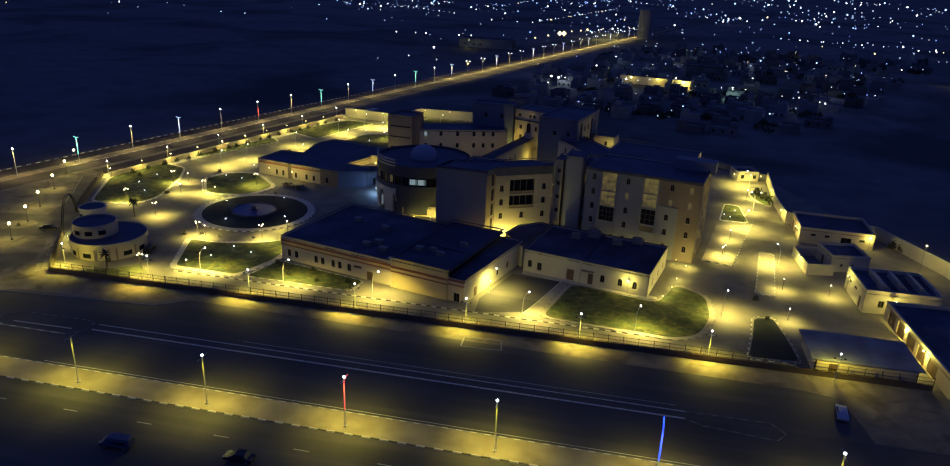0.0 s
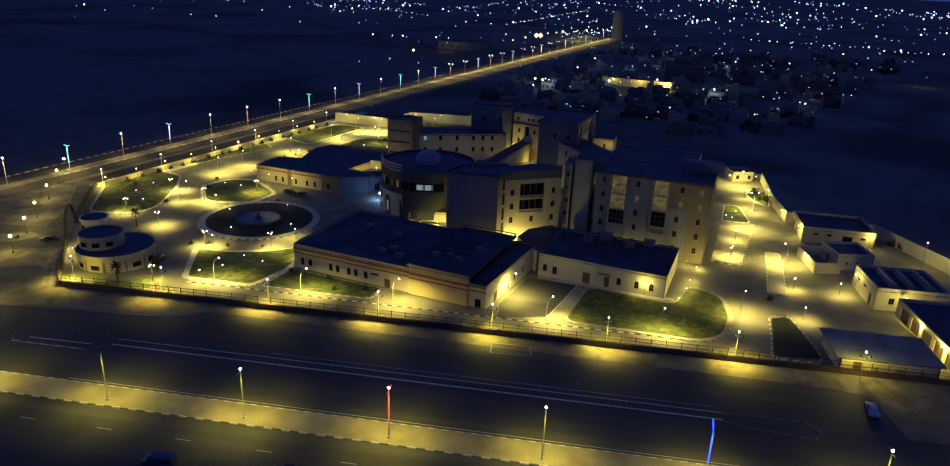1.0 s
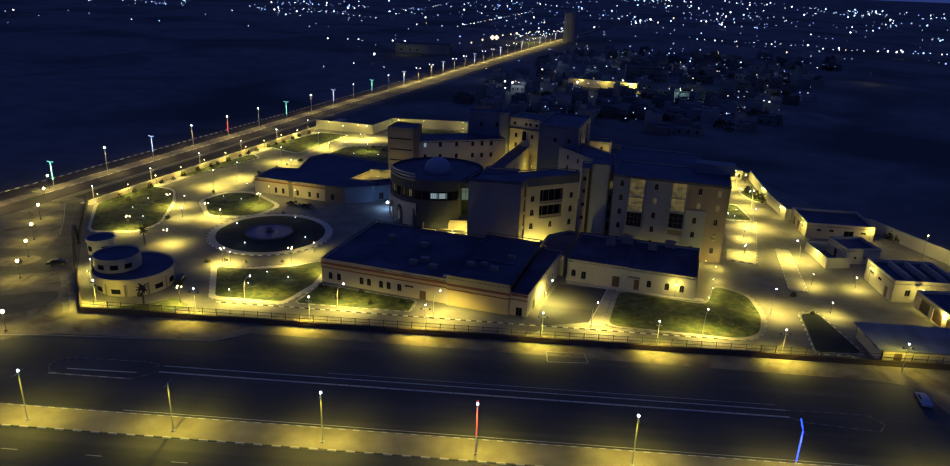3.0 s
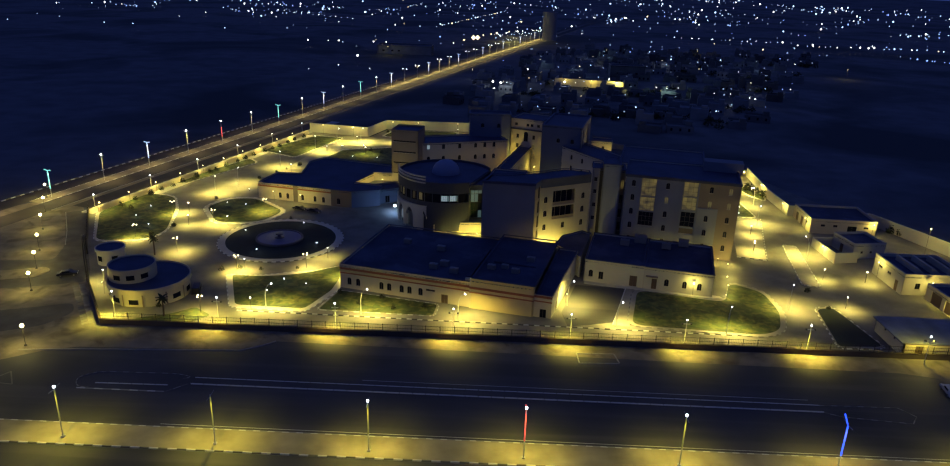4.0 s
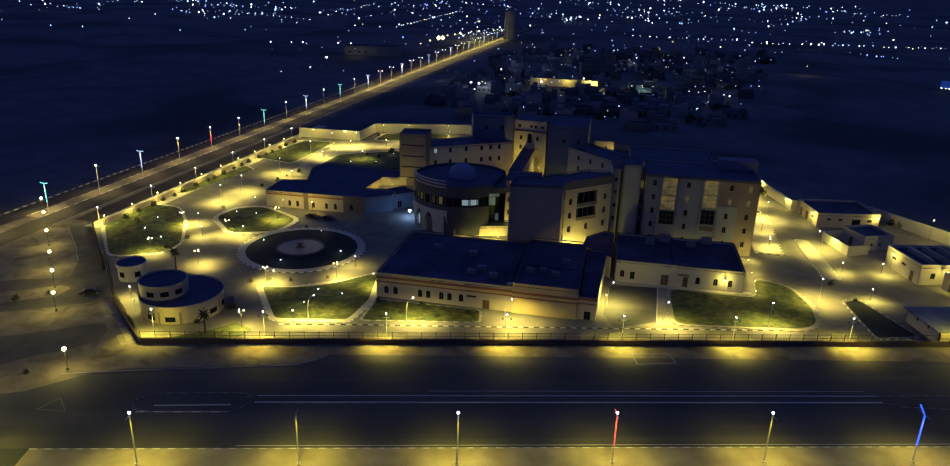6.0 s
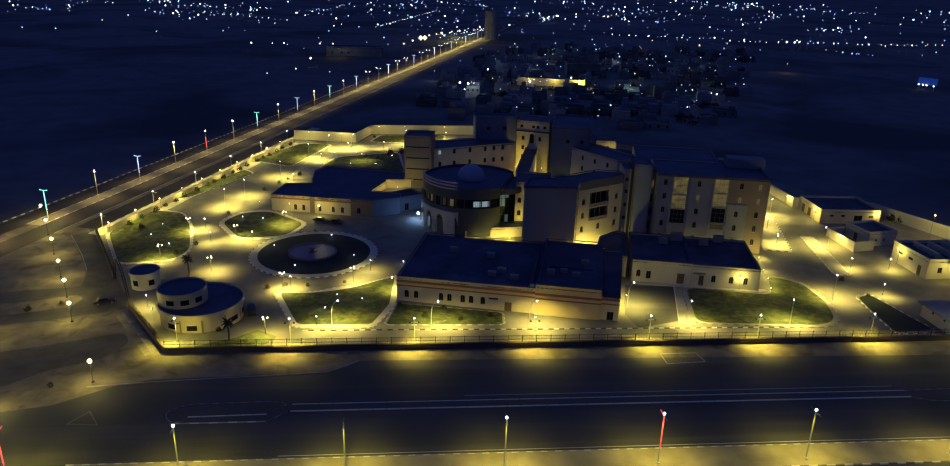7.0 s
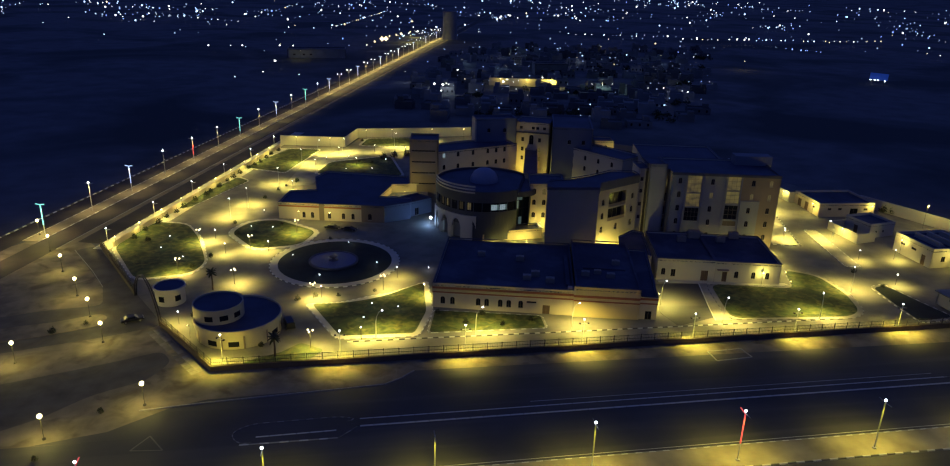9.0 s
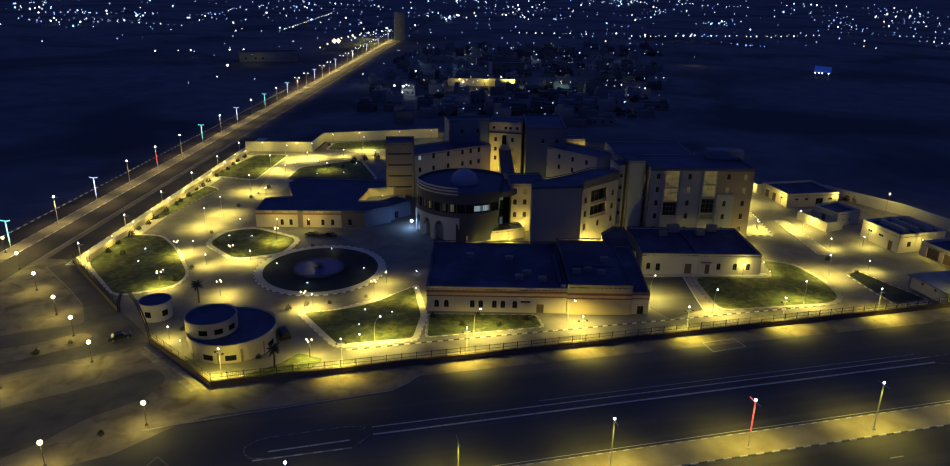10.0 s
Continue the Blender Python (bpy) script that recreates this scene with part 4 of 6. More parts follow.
# round roof lobe over a set-back curtain wall
bm = bmesh.new()
prism(bm, circle((9.4, -1.0), 8.9, 48), 12.6, 14.4)
part("roof_lobe", bm, ROOF2, CY, "dark round roof lobe")
bm = bmesh.new()
beam(bm, (8.27, -13.2), (8.6, -5.0), -0.3, 0, 0, 15.4)
beam(bm, (14.66, 5.33), (8.27, -13.2), -0.3, 0, 14.4, 15.4)
part("return_wall", bm, FOYER, CY)
CW0, CW1 = Vector((8.6, -5.0)), Vector((14.6, -3.5))
slope = math.degrees(math.atan2(CW1.y - CW0.y, CW1.x - CW0.x))
for k in range(5):
    at = CW0 + (CW1 - CW0) * k / 5
    for n_, z in enumerate((1.2, 4.1, 7.0, 9.9)):
        bm = bmesh.new()
        box(bm, 0.06, 0.1, 0, 1.18, 0.14, 2.7)
        lit = (k, n_) in ((0, 3), (1, 3), (2, 3), (1, 2), (2, 0), (0, 2))
        part("curtain_pane", bm, COOLDIM if lit else CURTAIN, CY, "tall greenish curtain glazing").matrix_basis = pose(at.x, at.y, z, 0, 0, slope)
    bm = bmesh.new()
    box(bm, -0.05, 0, 0, 0.05, 0.2, 12.7)
    part("mullion", bm, DARKSTEEL, CY).matrix_basis = pose(at.x, at.y, 0, 0, 0, slope)
bm = bmesh.new()
for z in (0, 3.92, 6.82, 9.72):
    beam(bm, CW0, CW1, -0.2, -0.02, z, z + 0.16 if z else 1.1)
part("transom", bm, DARKSTEEL, CY)
bm = bmesh.new()
lathe(bm, [(CR - 1.2, 0), (CR - 1.2, 5.3)], 50, **SPAN)
part("lower_wall", bm, TAUPE, CY)
for a in (195, 213, 231):
    bm = bmesh.new()
    lathe(bm, [(CR - 1.1, 0.3), (CR - 1.1, 3.6)], 3, a0=a, a1=a + 5)
    part("entrance_pane", bm, COOLWIN, CY, "cool lit entrance glazing")

# podium between the foyer and the blank block
Pd = thing("podium_link", "low podium with a lit cream parapet wall", "building", pose(-60.0, 197.9, 0, 0, 0, 6))
facade(Pd, (0, 0), (8.0, 0), 0, 2.4, CREAM)
facade(Pd, (8.0, 0), (18.6, 0), 0, 3.1, CREAM)
facade(Pd, (18.6, 0), (18.6, 5), 0, 3.1, CREAM)
facade(Pd, (18.6, 5), (0, 5), 0, 2.4, CREAM)
facade(Pd, (0, 5), (0, 0), 0, 2.4, CREAM)
flat_roof(Pd, [(8.0, 0), (18.6, 0), (18.6, 5), (8.0, 5)], 3.1, 0.4, ROOF2)
flat_roof(Pd, [(0, 0), (7.9, 0), (7.9, 5), (0, 5)], 2.4, 0.3, ROOF2)
Ic = thing("inner_court_block", "tall cream court facade lit from below", "building", pose(-44.6, 206.0, 0, 0, 0, -10))
facade(Ic, (0, 0), (10.5, 0), 0, 15.2, CREAM, [(u, z, 1.1, 1.7, "arch", "warm" if (u, z) == (4.3, 12.0) else None) for u in (1.3, 4.3) for z in (4.6, 8.6, 12.0)])
facade(Ic, (10.5, 0), (10.5, 12), 0, 15.2, CREAM)
facade(Ic, (10.5, 12), (0, 12), 0, 15.2, CREAM)
facade(Ic, (0, 12), (0, 0), 0, 15.2, CREAM)
flat_roof(Ic, [(0, 0), (10.5, 0), (10.5, 12), (0, 12)], 15.2, 0.4, ROOF2)

# brown tower with dark slots
Ft = thing("west_tower", "tall brown tower with dark horizontal slots", "building", pose(-78.3, 241.5, 0, 0, 0, -8.5) @ Matrix.Diagonal((0.93, 0.93, 0.90, 1)))
c = [(0, 0), (10.2, 0), (10.2, 10), (0, 10)]
for i in range(4):
    a, b = c[i], c[(i + 1) % 4]
    facade(Ft, a, b, 0, 23.4, BROWN, [(5, z, 8.6, 0.6, "rect", None) for z in (6.2, 10.4, 14.6, 18.8)] if i in (0, 3) else ())
flat_roof(Ft, c, 23.4, 0.5, ROOF2)

# wings behind the foyer, central tower and corridor
def wing(name, label, a, b, depth, h, mat, wins, roof=ROOF2):
    a, b = Vector(a), Vector(b)
    d = b - a
    ob = thing(name, label, "building", pose(a.x, a.y, 0, 0, 0, math.degrees(math.atan2(d.y, d.x))))
    L = d.length
    facade(ob, (0, 0), (L, 0), 0, h, mat, wins)
    facade(ob, (L, 0), (L, depth), 0, h, mat)
    facade(ob, (L, depth), (0, depth), 0, h, mat)
    facade(ob, (0, depth), (0, 0), 0, h, mat)
    flat_roof(ob, [(0, 0), (L, 0), (L, depth), (0, depth)], h, 0.4, roof)
    return ob


kw = [(u, z, 1.1, 1.7, "arch", "cool" if (u, z) == (2.5, 13.2) else None) for u in (2.5, 8, 14, 20, 23.5, 27, 33) for z in (9.0, 13.2)]
wing("north_ward", "curved pale ward wing with rows of arched windows", (-68.3, 246.0), (-38.0, 257.0), 12, 15.5, CREAM, [w for w in kw if w[0] < 31])
Sw = wing("south_ward", "pale ward wing with arched windows and dark roof", (-23.5, 258.0), (-7.0, 231.0), 11, 15.5, PALE, [(u, z, 1.1, 1.7, "arch", None) for u in (4, 9, 15, 21, 27) for z in (8.2, 12.0)])
for u in (3.0, 5.2, 8.4):
    bm = bmesh.new()
    box(bm, u - 0.3, -0.5, 0, u + 0.3, -0.004, 16.6)
    part("pier", bm, CREAM, Sw, "tall cream pier")
T_ = thing("central_tower", "tall cream central tower with a dark band and arched window", "building", pose(-36.9, 265.5, 0, 0, 0, -23) @ Matrix.Diagonal((0.91, 0.90, 0.865, 1)))
tw = [(u, z, 1.1, 1.8, "rect", "warm" if (u, z) in ((10.2, 13.0), (10.2, 9.0)) else None) for u in (3.2, 10.2) for z in (9.0, 13.0, 17.2)]
facade(T_, (0, 0), (14, 0), 0, 25.6, CREAM, tw + [(6.8, 16.0, 1.8, 4.2, "arch", None)] + row((2.4, 7.4, 9.2, 12.0), 22.6, 1.2, 1.2, "rect"))
facade(T_, (14, 0), (14, 14), 0, 25.6, CREAM)
facade(T_, (14, 14), (0, 14), 0, 25.6, CREAM)
facade(T_, (0, 14), (0, 0), 0, 25.6, CREAM)
flat_roof(T_, [(0, 0), (14, 0), (14, 14), (0, 14)], 25.6, 0.4, ROOF2)
bm = bmesh.new()
box(bm, -0.3, -0.35, 20.9, 14.3, 0, 21.5)
part("band", bm, ROOF2, T_, "dark projecting band")
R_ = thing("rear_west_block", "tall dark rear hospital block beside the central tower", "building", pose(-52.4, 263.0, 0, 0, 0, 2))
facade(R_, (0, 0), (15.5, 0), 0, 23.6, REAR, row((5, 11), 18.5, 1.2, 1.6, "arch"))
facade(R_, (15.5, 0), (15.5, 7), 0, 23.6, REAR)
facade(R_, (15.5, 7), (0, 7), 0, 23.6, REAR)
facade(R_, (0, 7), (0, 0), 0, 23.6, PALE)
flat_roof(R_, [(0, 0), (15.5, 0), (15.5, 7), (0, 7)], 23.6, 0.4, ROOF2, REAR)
# unlit front and lit end are told apart by wall colour
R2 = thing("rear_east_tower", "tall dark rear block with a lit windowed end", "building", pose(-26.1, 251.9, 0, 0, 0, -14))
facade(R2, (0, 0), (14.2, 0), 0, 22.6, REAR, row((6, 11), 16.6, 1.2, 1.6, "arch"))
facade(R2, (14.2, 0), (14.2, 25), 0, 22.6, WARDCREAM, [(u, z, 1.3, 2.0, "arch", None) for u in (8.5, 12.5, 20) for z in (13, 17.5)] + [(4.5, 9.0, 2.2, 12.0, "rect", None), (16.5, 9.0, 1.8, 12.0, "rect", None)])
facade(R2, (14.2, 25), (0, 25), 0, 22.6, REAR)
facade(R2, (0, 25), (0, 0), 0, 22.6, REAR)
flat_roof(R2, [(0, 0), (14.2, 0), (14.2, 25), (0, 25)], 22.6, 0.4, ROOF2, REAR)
wing("link_corridor", "narrow covered corridor with a dark roof", (-37.4, 228.0), (-28.8, 262.5), 4.4, 12.2, CREAM, row((6, 10, 14, 18), 8.4, 1.0, 1.5))
wing("rear_court_block", "cream court block lit from below behind the wards", (-7.0, 262.0), (0.4, 260.6), 8, 15.3, CREAM, row((4.5,), 12.0, 1.0, 1.6))
wing("rear_east_block", "low dark rear block with flat roof", (-3.1, 222.0), (22.9, 216.0), 26, 17.5, PALE, ())

# low west building round a lit court
Cb = thing("outpatient_hall", "low cream outpatient hall with dark flat roofs and red-brown band", "building")
CP = [(-120.4, 225.3), (-107.0, 222.3), (-95.0, 219.7), (-88.0, 218.3), (-79.6, 221.6), (-78.8, 227.0), (-89.0, 229.2), (-84.5, 241.0), (-78.2, 241.0), (-78.0, 252.6), (-106.3, 261.5), (-110.3, 254.0), (-109.3, 238.2), (-117.8, 238.0)]
CW = {0: row((7.9, 10.6), 0.6, 1.0, 1.9), 1: row((2.2, 6.6, 9.6), 0.6, 1.0, 1.9), 2: row((2.6,), 0.6, 1.2, 2.0)}
for i, a in enumerate(CP):
    # two unlit faces of the cream hall get the shaded colour
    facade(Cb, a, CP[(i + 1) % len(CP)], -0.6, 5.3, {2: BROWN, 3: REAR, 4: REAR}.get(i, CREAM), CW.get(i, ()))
flat_roof(Cb, CP, 5.3, 0.35, ROOF2, ROOF2)
for i in (0, 1):
    bm = bmesh.new()
    beam(bm, CP[i], CP[i + 1], 0, 0.08, 4.0, 4.5)
    part("band", bm, RED, Cb, "red-brown moulded band")
bm = bmesh.new()
beam(bm, (-107.9, 222.5), (-106.4, 222.2), -0.1, 0.22, -0.6, 5.3)
part("pilaster", bm, BROWN, Cb, "brown pilaster between two wall panels")
Tr = thing("court_terrace", "pale lit terrace between hall and tower", "building")
TP = [(-89.0, 229.6), (-78.7, 227.4), (-74.4, 228.2), (-72.0, 241.2), (-84.3, 240.6)]
bm = bmesh.new()
prism(bm, TP, 0, 3.0)
part("floor", bm, WALK, Tr)
bm = bmesh.new()
beam(bm, (-84.6, 241.2), (-71.5, 241.6), 0.0, 0.3, 3.0, 5.8)
part("parapet", bm, CREAM, Tr, "cream parapet wall")

# the link's wall lies unlit; its shade is in the colour
wing("outpatient_link", "low dark link between outpatient hall and foyer", (-81.5, 221.6), (-72.2, 227.4), 7, 4.9, REAR, row((5,), 0.2, 1.6, 2.4, "rect"))

# gate lodge: two drums
Lg = thing("gate_lodge", "round cream gate lodge with two dark flat drum roofs", "building", pose(-122.2, 150.0, -0.9) @ Matrix.Diagonal((0.93, 0.93, 1.0, 1)), level=False)
bm = bmesh.new()
lathe(bm, [(9.4, 0), (9.4, 3.7)], 60)
lathe(bm, [(9.4, 3.7), (9.8, 3.7), (9.8, 4.9), (9.5, 4.9), (9.5, 4.4)], 60)
part("wall", bm, LODGE, Lg)
bm = bmesh.new()
prism(bm, circle((0, 0), 9.6, 60), 4.2, 4.5)
part("roof", bm, ROOF2, Lg)
bm = bmesh.new()
lathe(bm, [(5.6, 4.5), (5.6, 7.7), (5.3, 7.7), (5.3, 7.3)], 48, (-4.2, 0.3))
part("upper_wall", bm, LODGE, Lg)
bm = bmesh.new()
prism(bm, circle((-4.2, 0.3), 5.4, 48), 7.1, 7.4)
part("upper_roof", bm, ROOF2, Lg)
for r, at, z, h, angs, wd in ((5.62, (-4.2, 0.3), 5.3, 1.15, (247, 281, 315), 19), (9.42, (0, 0), 1.3, 1.15, (234, 264, 327, 356), 14)):
    for a in angs:
        bm = bmesh.new()
        lathe(bm, [(r, z), (r + 0.06, z), (r + 0.06, z + h), (r, z + h)], 5, at, 0, a, a + wd)
        part("window", bm, GLASS, Lg, "dark strip window")
for a in (215, 255, 284, 316, 346):
    bm = bmesh.new()
    lathe(bm, [(9.4, 0), (9.66, 0), (9.66, 3.7), (9.4, 3.7)], 1, a0=a - 0.4, a1=a + 2.0)
    part("pilaster", bm, BROWN, Lg, "brown pilaster")
bm = bmesh.new()
lathe(bm, [(10.8, 0), (10.8, 0.25), (9.3, 0.25)], 60)
part("plinth", bm, PAVING, Lg)

Ht = thing("gate_hut", "small round cream gate hut with a dark roof", "building", pose(-139.7, 166.2, 0) @ Matrix.Diagonal((0.965, 0.965, 0.98, 1)))
bm = bmesh.new()
lathe(bm, [(3.4, 0), (3.4, 3.6), (3.7, 3.6), (3.7, 4.3), (3.4, 4.3), (3.4, 4.0)], 40)
part("wall", bm, PALE, Ht)
bm = bmesh.new()
prism(bm, circle((0, 0), 3.5, 40), 3.8, 4.05)
part("roof", bm, ROOF2, Ht)
for a in (235, 300):
    bm = bmesh.new()
    lathe(bm, [(3.42, 1.2), (3.48, 1.2), (3.48, 2.6), (3.42, 2.6)], 4, a0=a, a1=a + 24)
    part("window", bm, GLASS, Ht, "dark window")

# service buildings on the east side
block("workshop", "low cream workshop with a dark flat roof", "building", pose(55.5, 211.0, 0, 0, 0, -3) @ Matrix.Diagonal((0.925, 0.87, 0.90, 1)), 21.4, 18, 5.2, CREAM, {"f": row((4, 8), 2.6, 1.4, 0.8, "rect") + [(13.5, 0.6, 3.0, 2.6, "rect", None), (18, 2.4, 1.6, 0.8, "rect", None)], "l": [(4, 0.1, 2.6, 3.2, "door", None), (9, 0.1, 2.6, 3.2, "door", None), (14, 2.4, 1.6, 0.8, "rect", None)]})
block("plant_room", "small pale plant room beside a walled yard", "building", pose(58.8, 189.8, 0, 0, 0, 9) @ Matrix.Diagonal((0.93, 0.90, 0.88, 1)), 10.6, 11, 5.2, PALE, {"l": [(5, 0.1, 1.8, 3.0, "door", None)], "f": row((3, 6), 1.8, 0.8, 0.8, "rect")})
Y_ = thing("yard_wall", "pale walls round a small service yard", "wall", pose(52.0, 185.6, 0, 0, 0, 5) @ Matrix.Diagonal((0.92, 0.90, 0.95, 1)))
for a, b in (((0, 0), (7.6, 0.6)), ((0, 14.5), (0, 0)), ((7.2, 15.0), (0, 14.5))):
    facade(Y_, a, b, 0, 3.3, PALE, th=0.3)
b3 = block("kitchen_block", "low pale service block with ridged rooflights", "building", pose(61.9, 168.5, -1.9, 0, 0, 1) @ Matrix.Diagonal((0.94, 0.86, 1, 1)), 17.5, 17, 6.4, PALE, {"l": row((4, 9), 3.6, 2.2, 0.7, "rect") + [(13.5, 0.4, 1.8, 3.2, "door", None)], "f": row((4,), 2.4, 1.4, 1.6, "rect")}, level=False)
for i in range(3):
    bm = bmesh.new()
    x = 4.2 + 4.4 * i
    v = [(x, 3, 5.7), (x + 2.6, 3, 5.7), (x + 2.6, 14, 5.7), (x, 14, 5.7), (x, 3, 7.2), (x + 0.6, 3, 7.2), (x + 0.6, 14, 7.2), (x, 14, 7.2)]
    v = [bm.verts.new(p) for p in v]
    for q in ((3, 2, 1, 0), (4, 5, 6, 7), (0, 1, 5, 4), (1, 2, 6, 5), (2, 3, 7, 6), (3, 0, 4, 7)):
        bm.faces.new([v[k] for k in q])
    part("rooflight", bm, COPING, b3, "pale ridged rooflight")
block("garage", "low cream garage with wide brown doors", "building", pose(66.5, 130.0, 0, 0, 0, 2.5) @ Matrix.Diagonal((0.956, 0.93, 0.97, 1)), 18, 36.4, 4.3, CREAM, {"l": [(u, 0.1, 4.2, 3.1, "door", None) for u in (4.5, 10.2, 15.9, 21.6, 27.3)]})
sh = thing("parking_shed", "low parking shed with a wide flat roof behind the fence", "shed", pose(43.7, 133.3, 0, 0, 0, 0) @ Matrix.Diagonal((0.83, 0.97, 1.12, 1)))
bm = bmesh.new()
box(bm, -1, -0.4, 2.9, 23, 12.4, 3.1)
part("roof", bm, material("pale_sheet_roof", (0.15, 0.16, 0.19), 0.6, scale=2, fine=5, vary=0.3), sh, "wide flat grey roof")
facade(sh, (0, 12), (0, 0), 0, 2.9, PALE, row((4, 8), 1.9, 0.8, 0.5, "rect"))
facade(sh, (0, 0), (22, 0), 0, 2.9, CREAM, [(4, 0.1, 2.0, 2.2, "door", None)])
facade(sh, (22, 0), (22, 12), 0, 2.9, PALE)
facade(sh, (22, 12), (0, 12), 0, 2.9, PALE)
block("back_guardhouse", "small pale guardhouse by the back gate", "building", pose(46.3, 273.8, 0, 0, 0, 14), 8.0, 7.5, 3.7, PALE, {"f": row((2, 6.5), 1.0, 1.2, 1.4, "rect")})


# ---- walls and fence ----
def wall_run(name, pts, h, mat, label, th=0.3):
    ob = thing(name, label, "wall", kind="structure")
    for a, b in zip(pts, pts[1:]):
        bm = bmesh.new()
        beam(bm, a, b, -th / 2, th / 2, -1.5, h)
        beam(bm, a, b, -th / 2 - 0.06, th / 2 + 0.06, h, h + 0.12)
        part("panel", bm, mat, ob)
    return ob


wall_run("wall_west", [blvd(-6, 24.6), blvd(60, 24.6), blvd(119, 24.6)], 1.7, CREAM, "low cream boundary wall beside the boulevard")
wall_run("wall_north", [(-128.8, 328.7), (-100.7, 322.9), (-95.0, 341.5), (-41.4, 342.3)], 4.2, PALE, "high pale boundary wall")
wall_run("wall_rear", [(-41.4, 342.3), (18.6, 313.7), (57.4, 277.6)], 2.3, TAUPE, "low boundary wall behind the hospital")
wall_run("wall_east", [(57.4, 277.6), (55.0, 246.9), (55.3, 228.5), (79.4, 222.2), (89.7, 196.4), (96.9, 132.2)], 3.4, PALE, "pale boundary wall on the east side")


def fence(name, a, b, label, plinth=1.15, top=2.7, bay=3.0):
    a, b = Vector(a), Vector(b)
    d = b - a
    L = d.length
    ob = thing(name, label, "fence", pose(a.x, a.y, 0, 0, 0, math.degrees(math.atan2(d.y, d.x))), kind="structure")
    bm = bmesh.new()
    box(bm, 0, -0.18, 0, L, 0.18, plinth)
    box(bm, 0, -0.24, plinth, L, 0.24, plinth + 0.08)
    part("plinth", bm, PLINTH, ob)
    n = max(1, round(L / bay))
    bm = bmesh.new()
    box(bm, -0.05, -0.05, plinth, 0.05, 0.05, top + 0.1)
    ball(bm, (0, 0, top + 0.14), 0.08, 6, 4)
    first = part("post", bm, DARKSTEEL, ob)
    for i in range(1, n + 1):
        share("post", first, ob, pose(L * i / n, 0, 0))
    for z in (plinth + 0.15, (plinth + top) / 2, top):
        bm = bmesh.new()
        box(bm, 0, -0.03, z - 0.03, L, 0.03, z + 0.03)
        part("rail", bm, DARKSTEEL, ob)
    bm = bmesh.new()
    k = int(L / 0.35)
    for i in range(k):
        x = (i + 0.5) * L / k
        box(bm, x - 0.012, -0.012, plinth, x + 0.012, 0.012, top)
    part("bars", bm, DARKSTEEL, ob)["kind"] = "stuff"
    return ob


fence("fence_front", (-125.0, 132.6), (64.5, 132.6), "long dark metal fence on a low concrete plinth")
fence("fence_corner", (-138.9, 153.2), (-125.0, 132.6), "dark metal fence beside the gate lodge")
fence("fence_west", (-166.5, 204.6), (-148.8, 170.6), "dark metal fence beside the gate")
arch = thing("gate_arch", "tall curved steel arch over the vehicle gate", "gate")
p0, p1 = Vector((-139.0, 153.4, 0)), Vector((-148.6, 170.4, 0))
bm = bmesh.new()
for off in (-0.22, 0.22):
    q = []
    for i in range(25):
        t = i / 24
        h = 8.2 * math.sin(math.pi * t) ** 0.6
        p = p0.lerp(p1, t)
        q.append((p.x + off * 0.8, p.y + off * 0.5, h))
    tube(bm, q, 0.15, 6)
part("arch_rib", bm, DARKSTEEL, arch)


# ---- lamps ----
def glow_light(parent, z, watts, color=WARM, x=0.0, y=0.0, spot=None, radius=0.12, tilt=0.0):
    key = ("light", watts, color, spot, radius)
    if key not in WINDOWS:
        d = bpy.data.lights.new("lamp_light", "SPOT" if spot else "POINT")
        d.energy, d.color, d.shadow_soft_size = watts, color, radius
        if spot:
            d.spot_size, d.spot_blend = radians(spot), 0.9
        WINDOWS[key] = d
    o = new("lamp_light", WINDOWS[key])
    o.parent = parent
    o.matrix_basis = pose(x, y, z, tilt)
    return o


def median_lamp(strip_mat, label, lit=True, arm=True, watts=5800):
    ob = thing("street_lamp", label, "street lamp", group="lamps on the highway median")
    bm = bmesh.new()
    tube(bm, [(0, 0, 0), (0, 0, 9.3)], 0.12, 8, r2=0.07)
    box(bm, -0.25, -0.25, 0.14, 0.25, 0.25, 0.4)
    part("pole", bm, POLE, ob)
    if strip_mat:
        bm = bmesh.new()
        tube(bm, [(0, 0, 3.4), (0, 0, 8.9)], 0.115, 8)
        part("light_strip", bm, strip_mat, ob, "glowing strip round the pole")
    bm = bmesh.new()
    tube(bm, [(0, -1.5, 9.15), (0, 0, 9.0), (0, 1.5, 9.15)], 0.06, 6)
    part("arm", bm, STEEL, ob)
    if lit:
        bm = bmesh.new()
        ball(bm, (0, 0, 9.45), 0.22, 10, 6)
        part("bulb", bm, BULB, ob, "bright white lamp head")
    if strip_mat in (LED_RED, LED_BLUE):
        bm = bmesh.new()
        tube(bm, [(0, 0, 8.9), (0, 0.5, 9.3 if strip_mat is LED_BLUE else 9.0), (0, 1.5, 10.0 if strip_mat is LED_BLUE else 9.1)], 0.11, 6)
        part("arm_strip", bm, strip_mat, ob, "glowing strip along the arm")
    for s in (-1, 1):
        glow_light(ob, 8.85, watts / 2, YELLOW, y=1.5 * s, spot=142)
    return ob


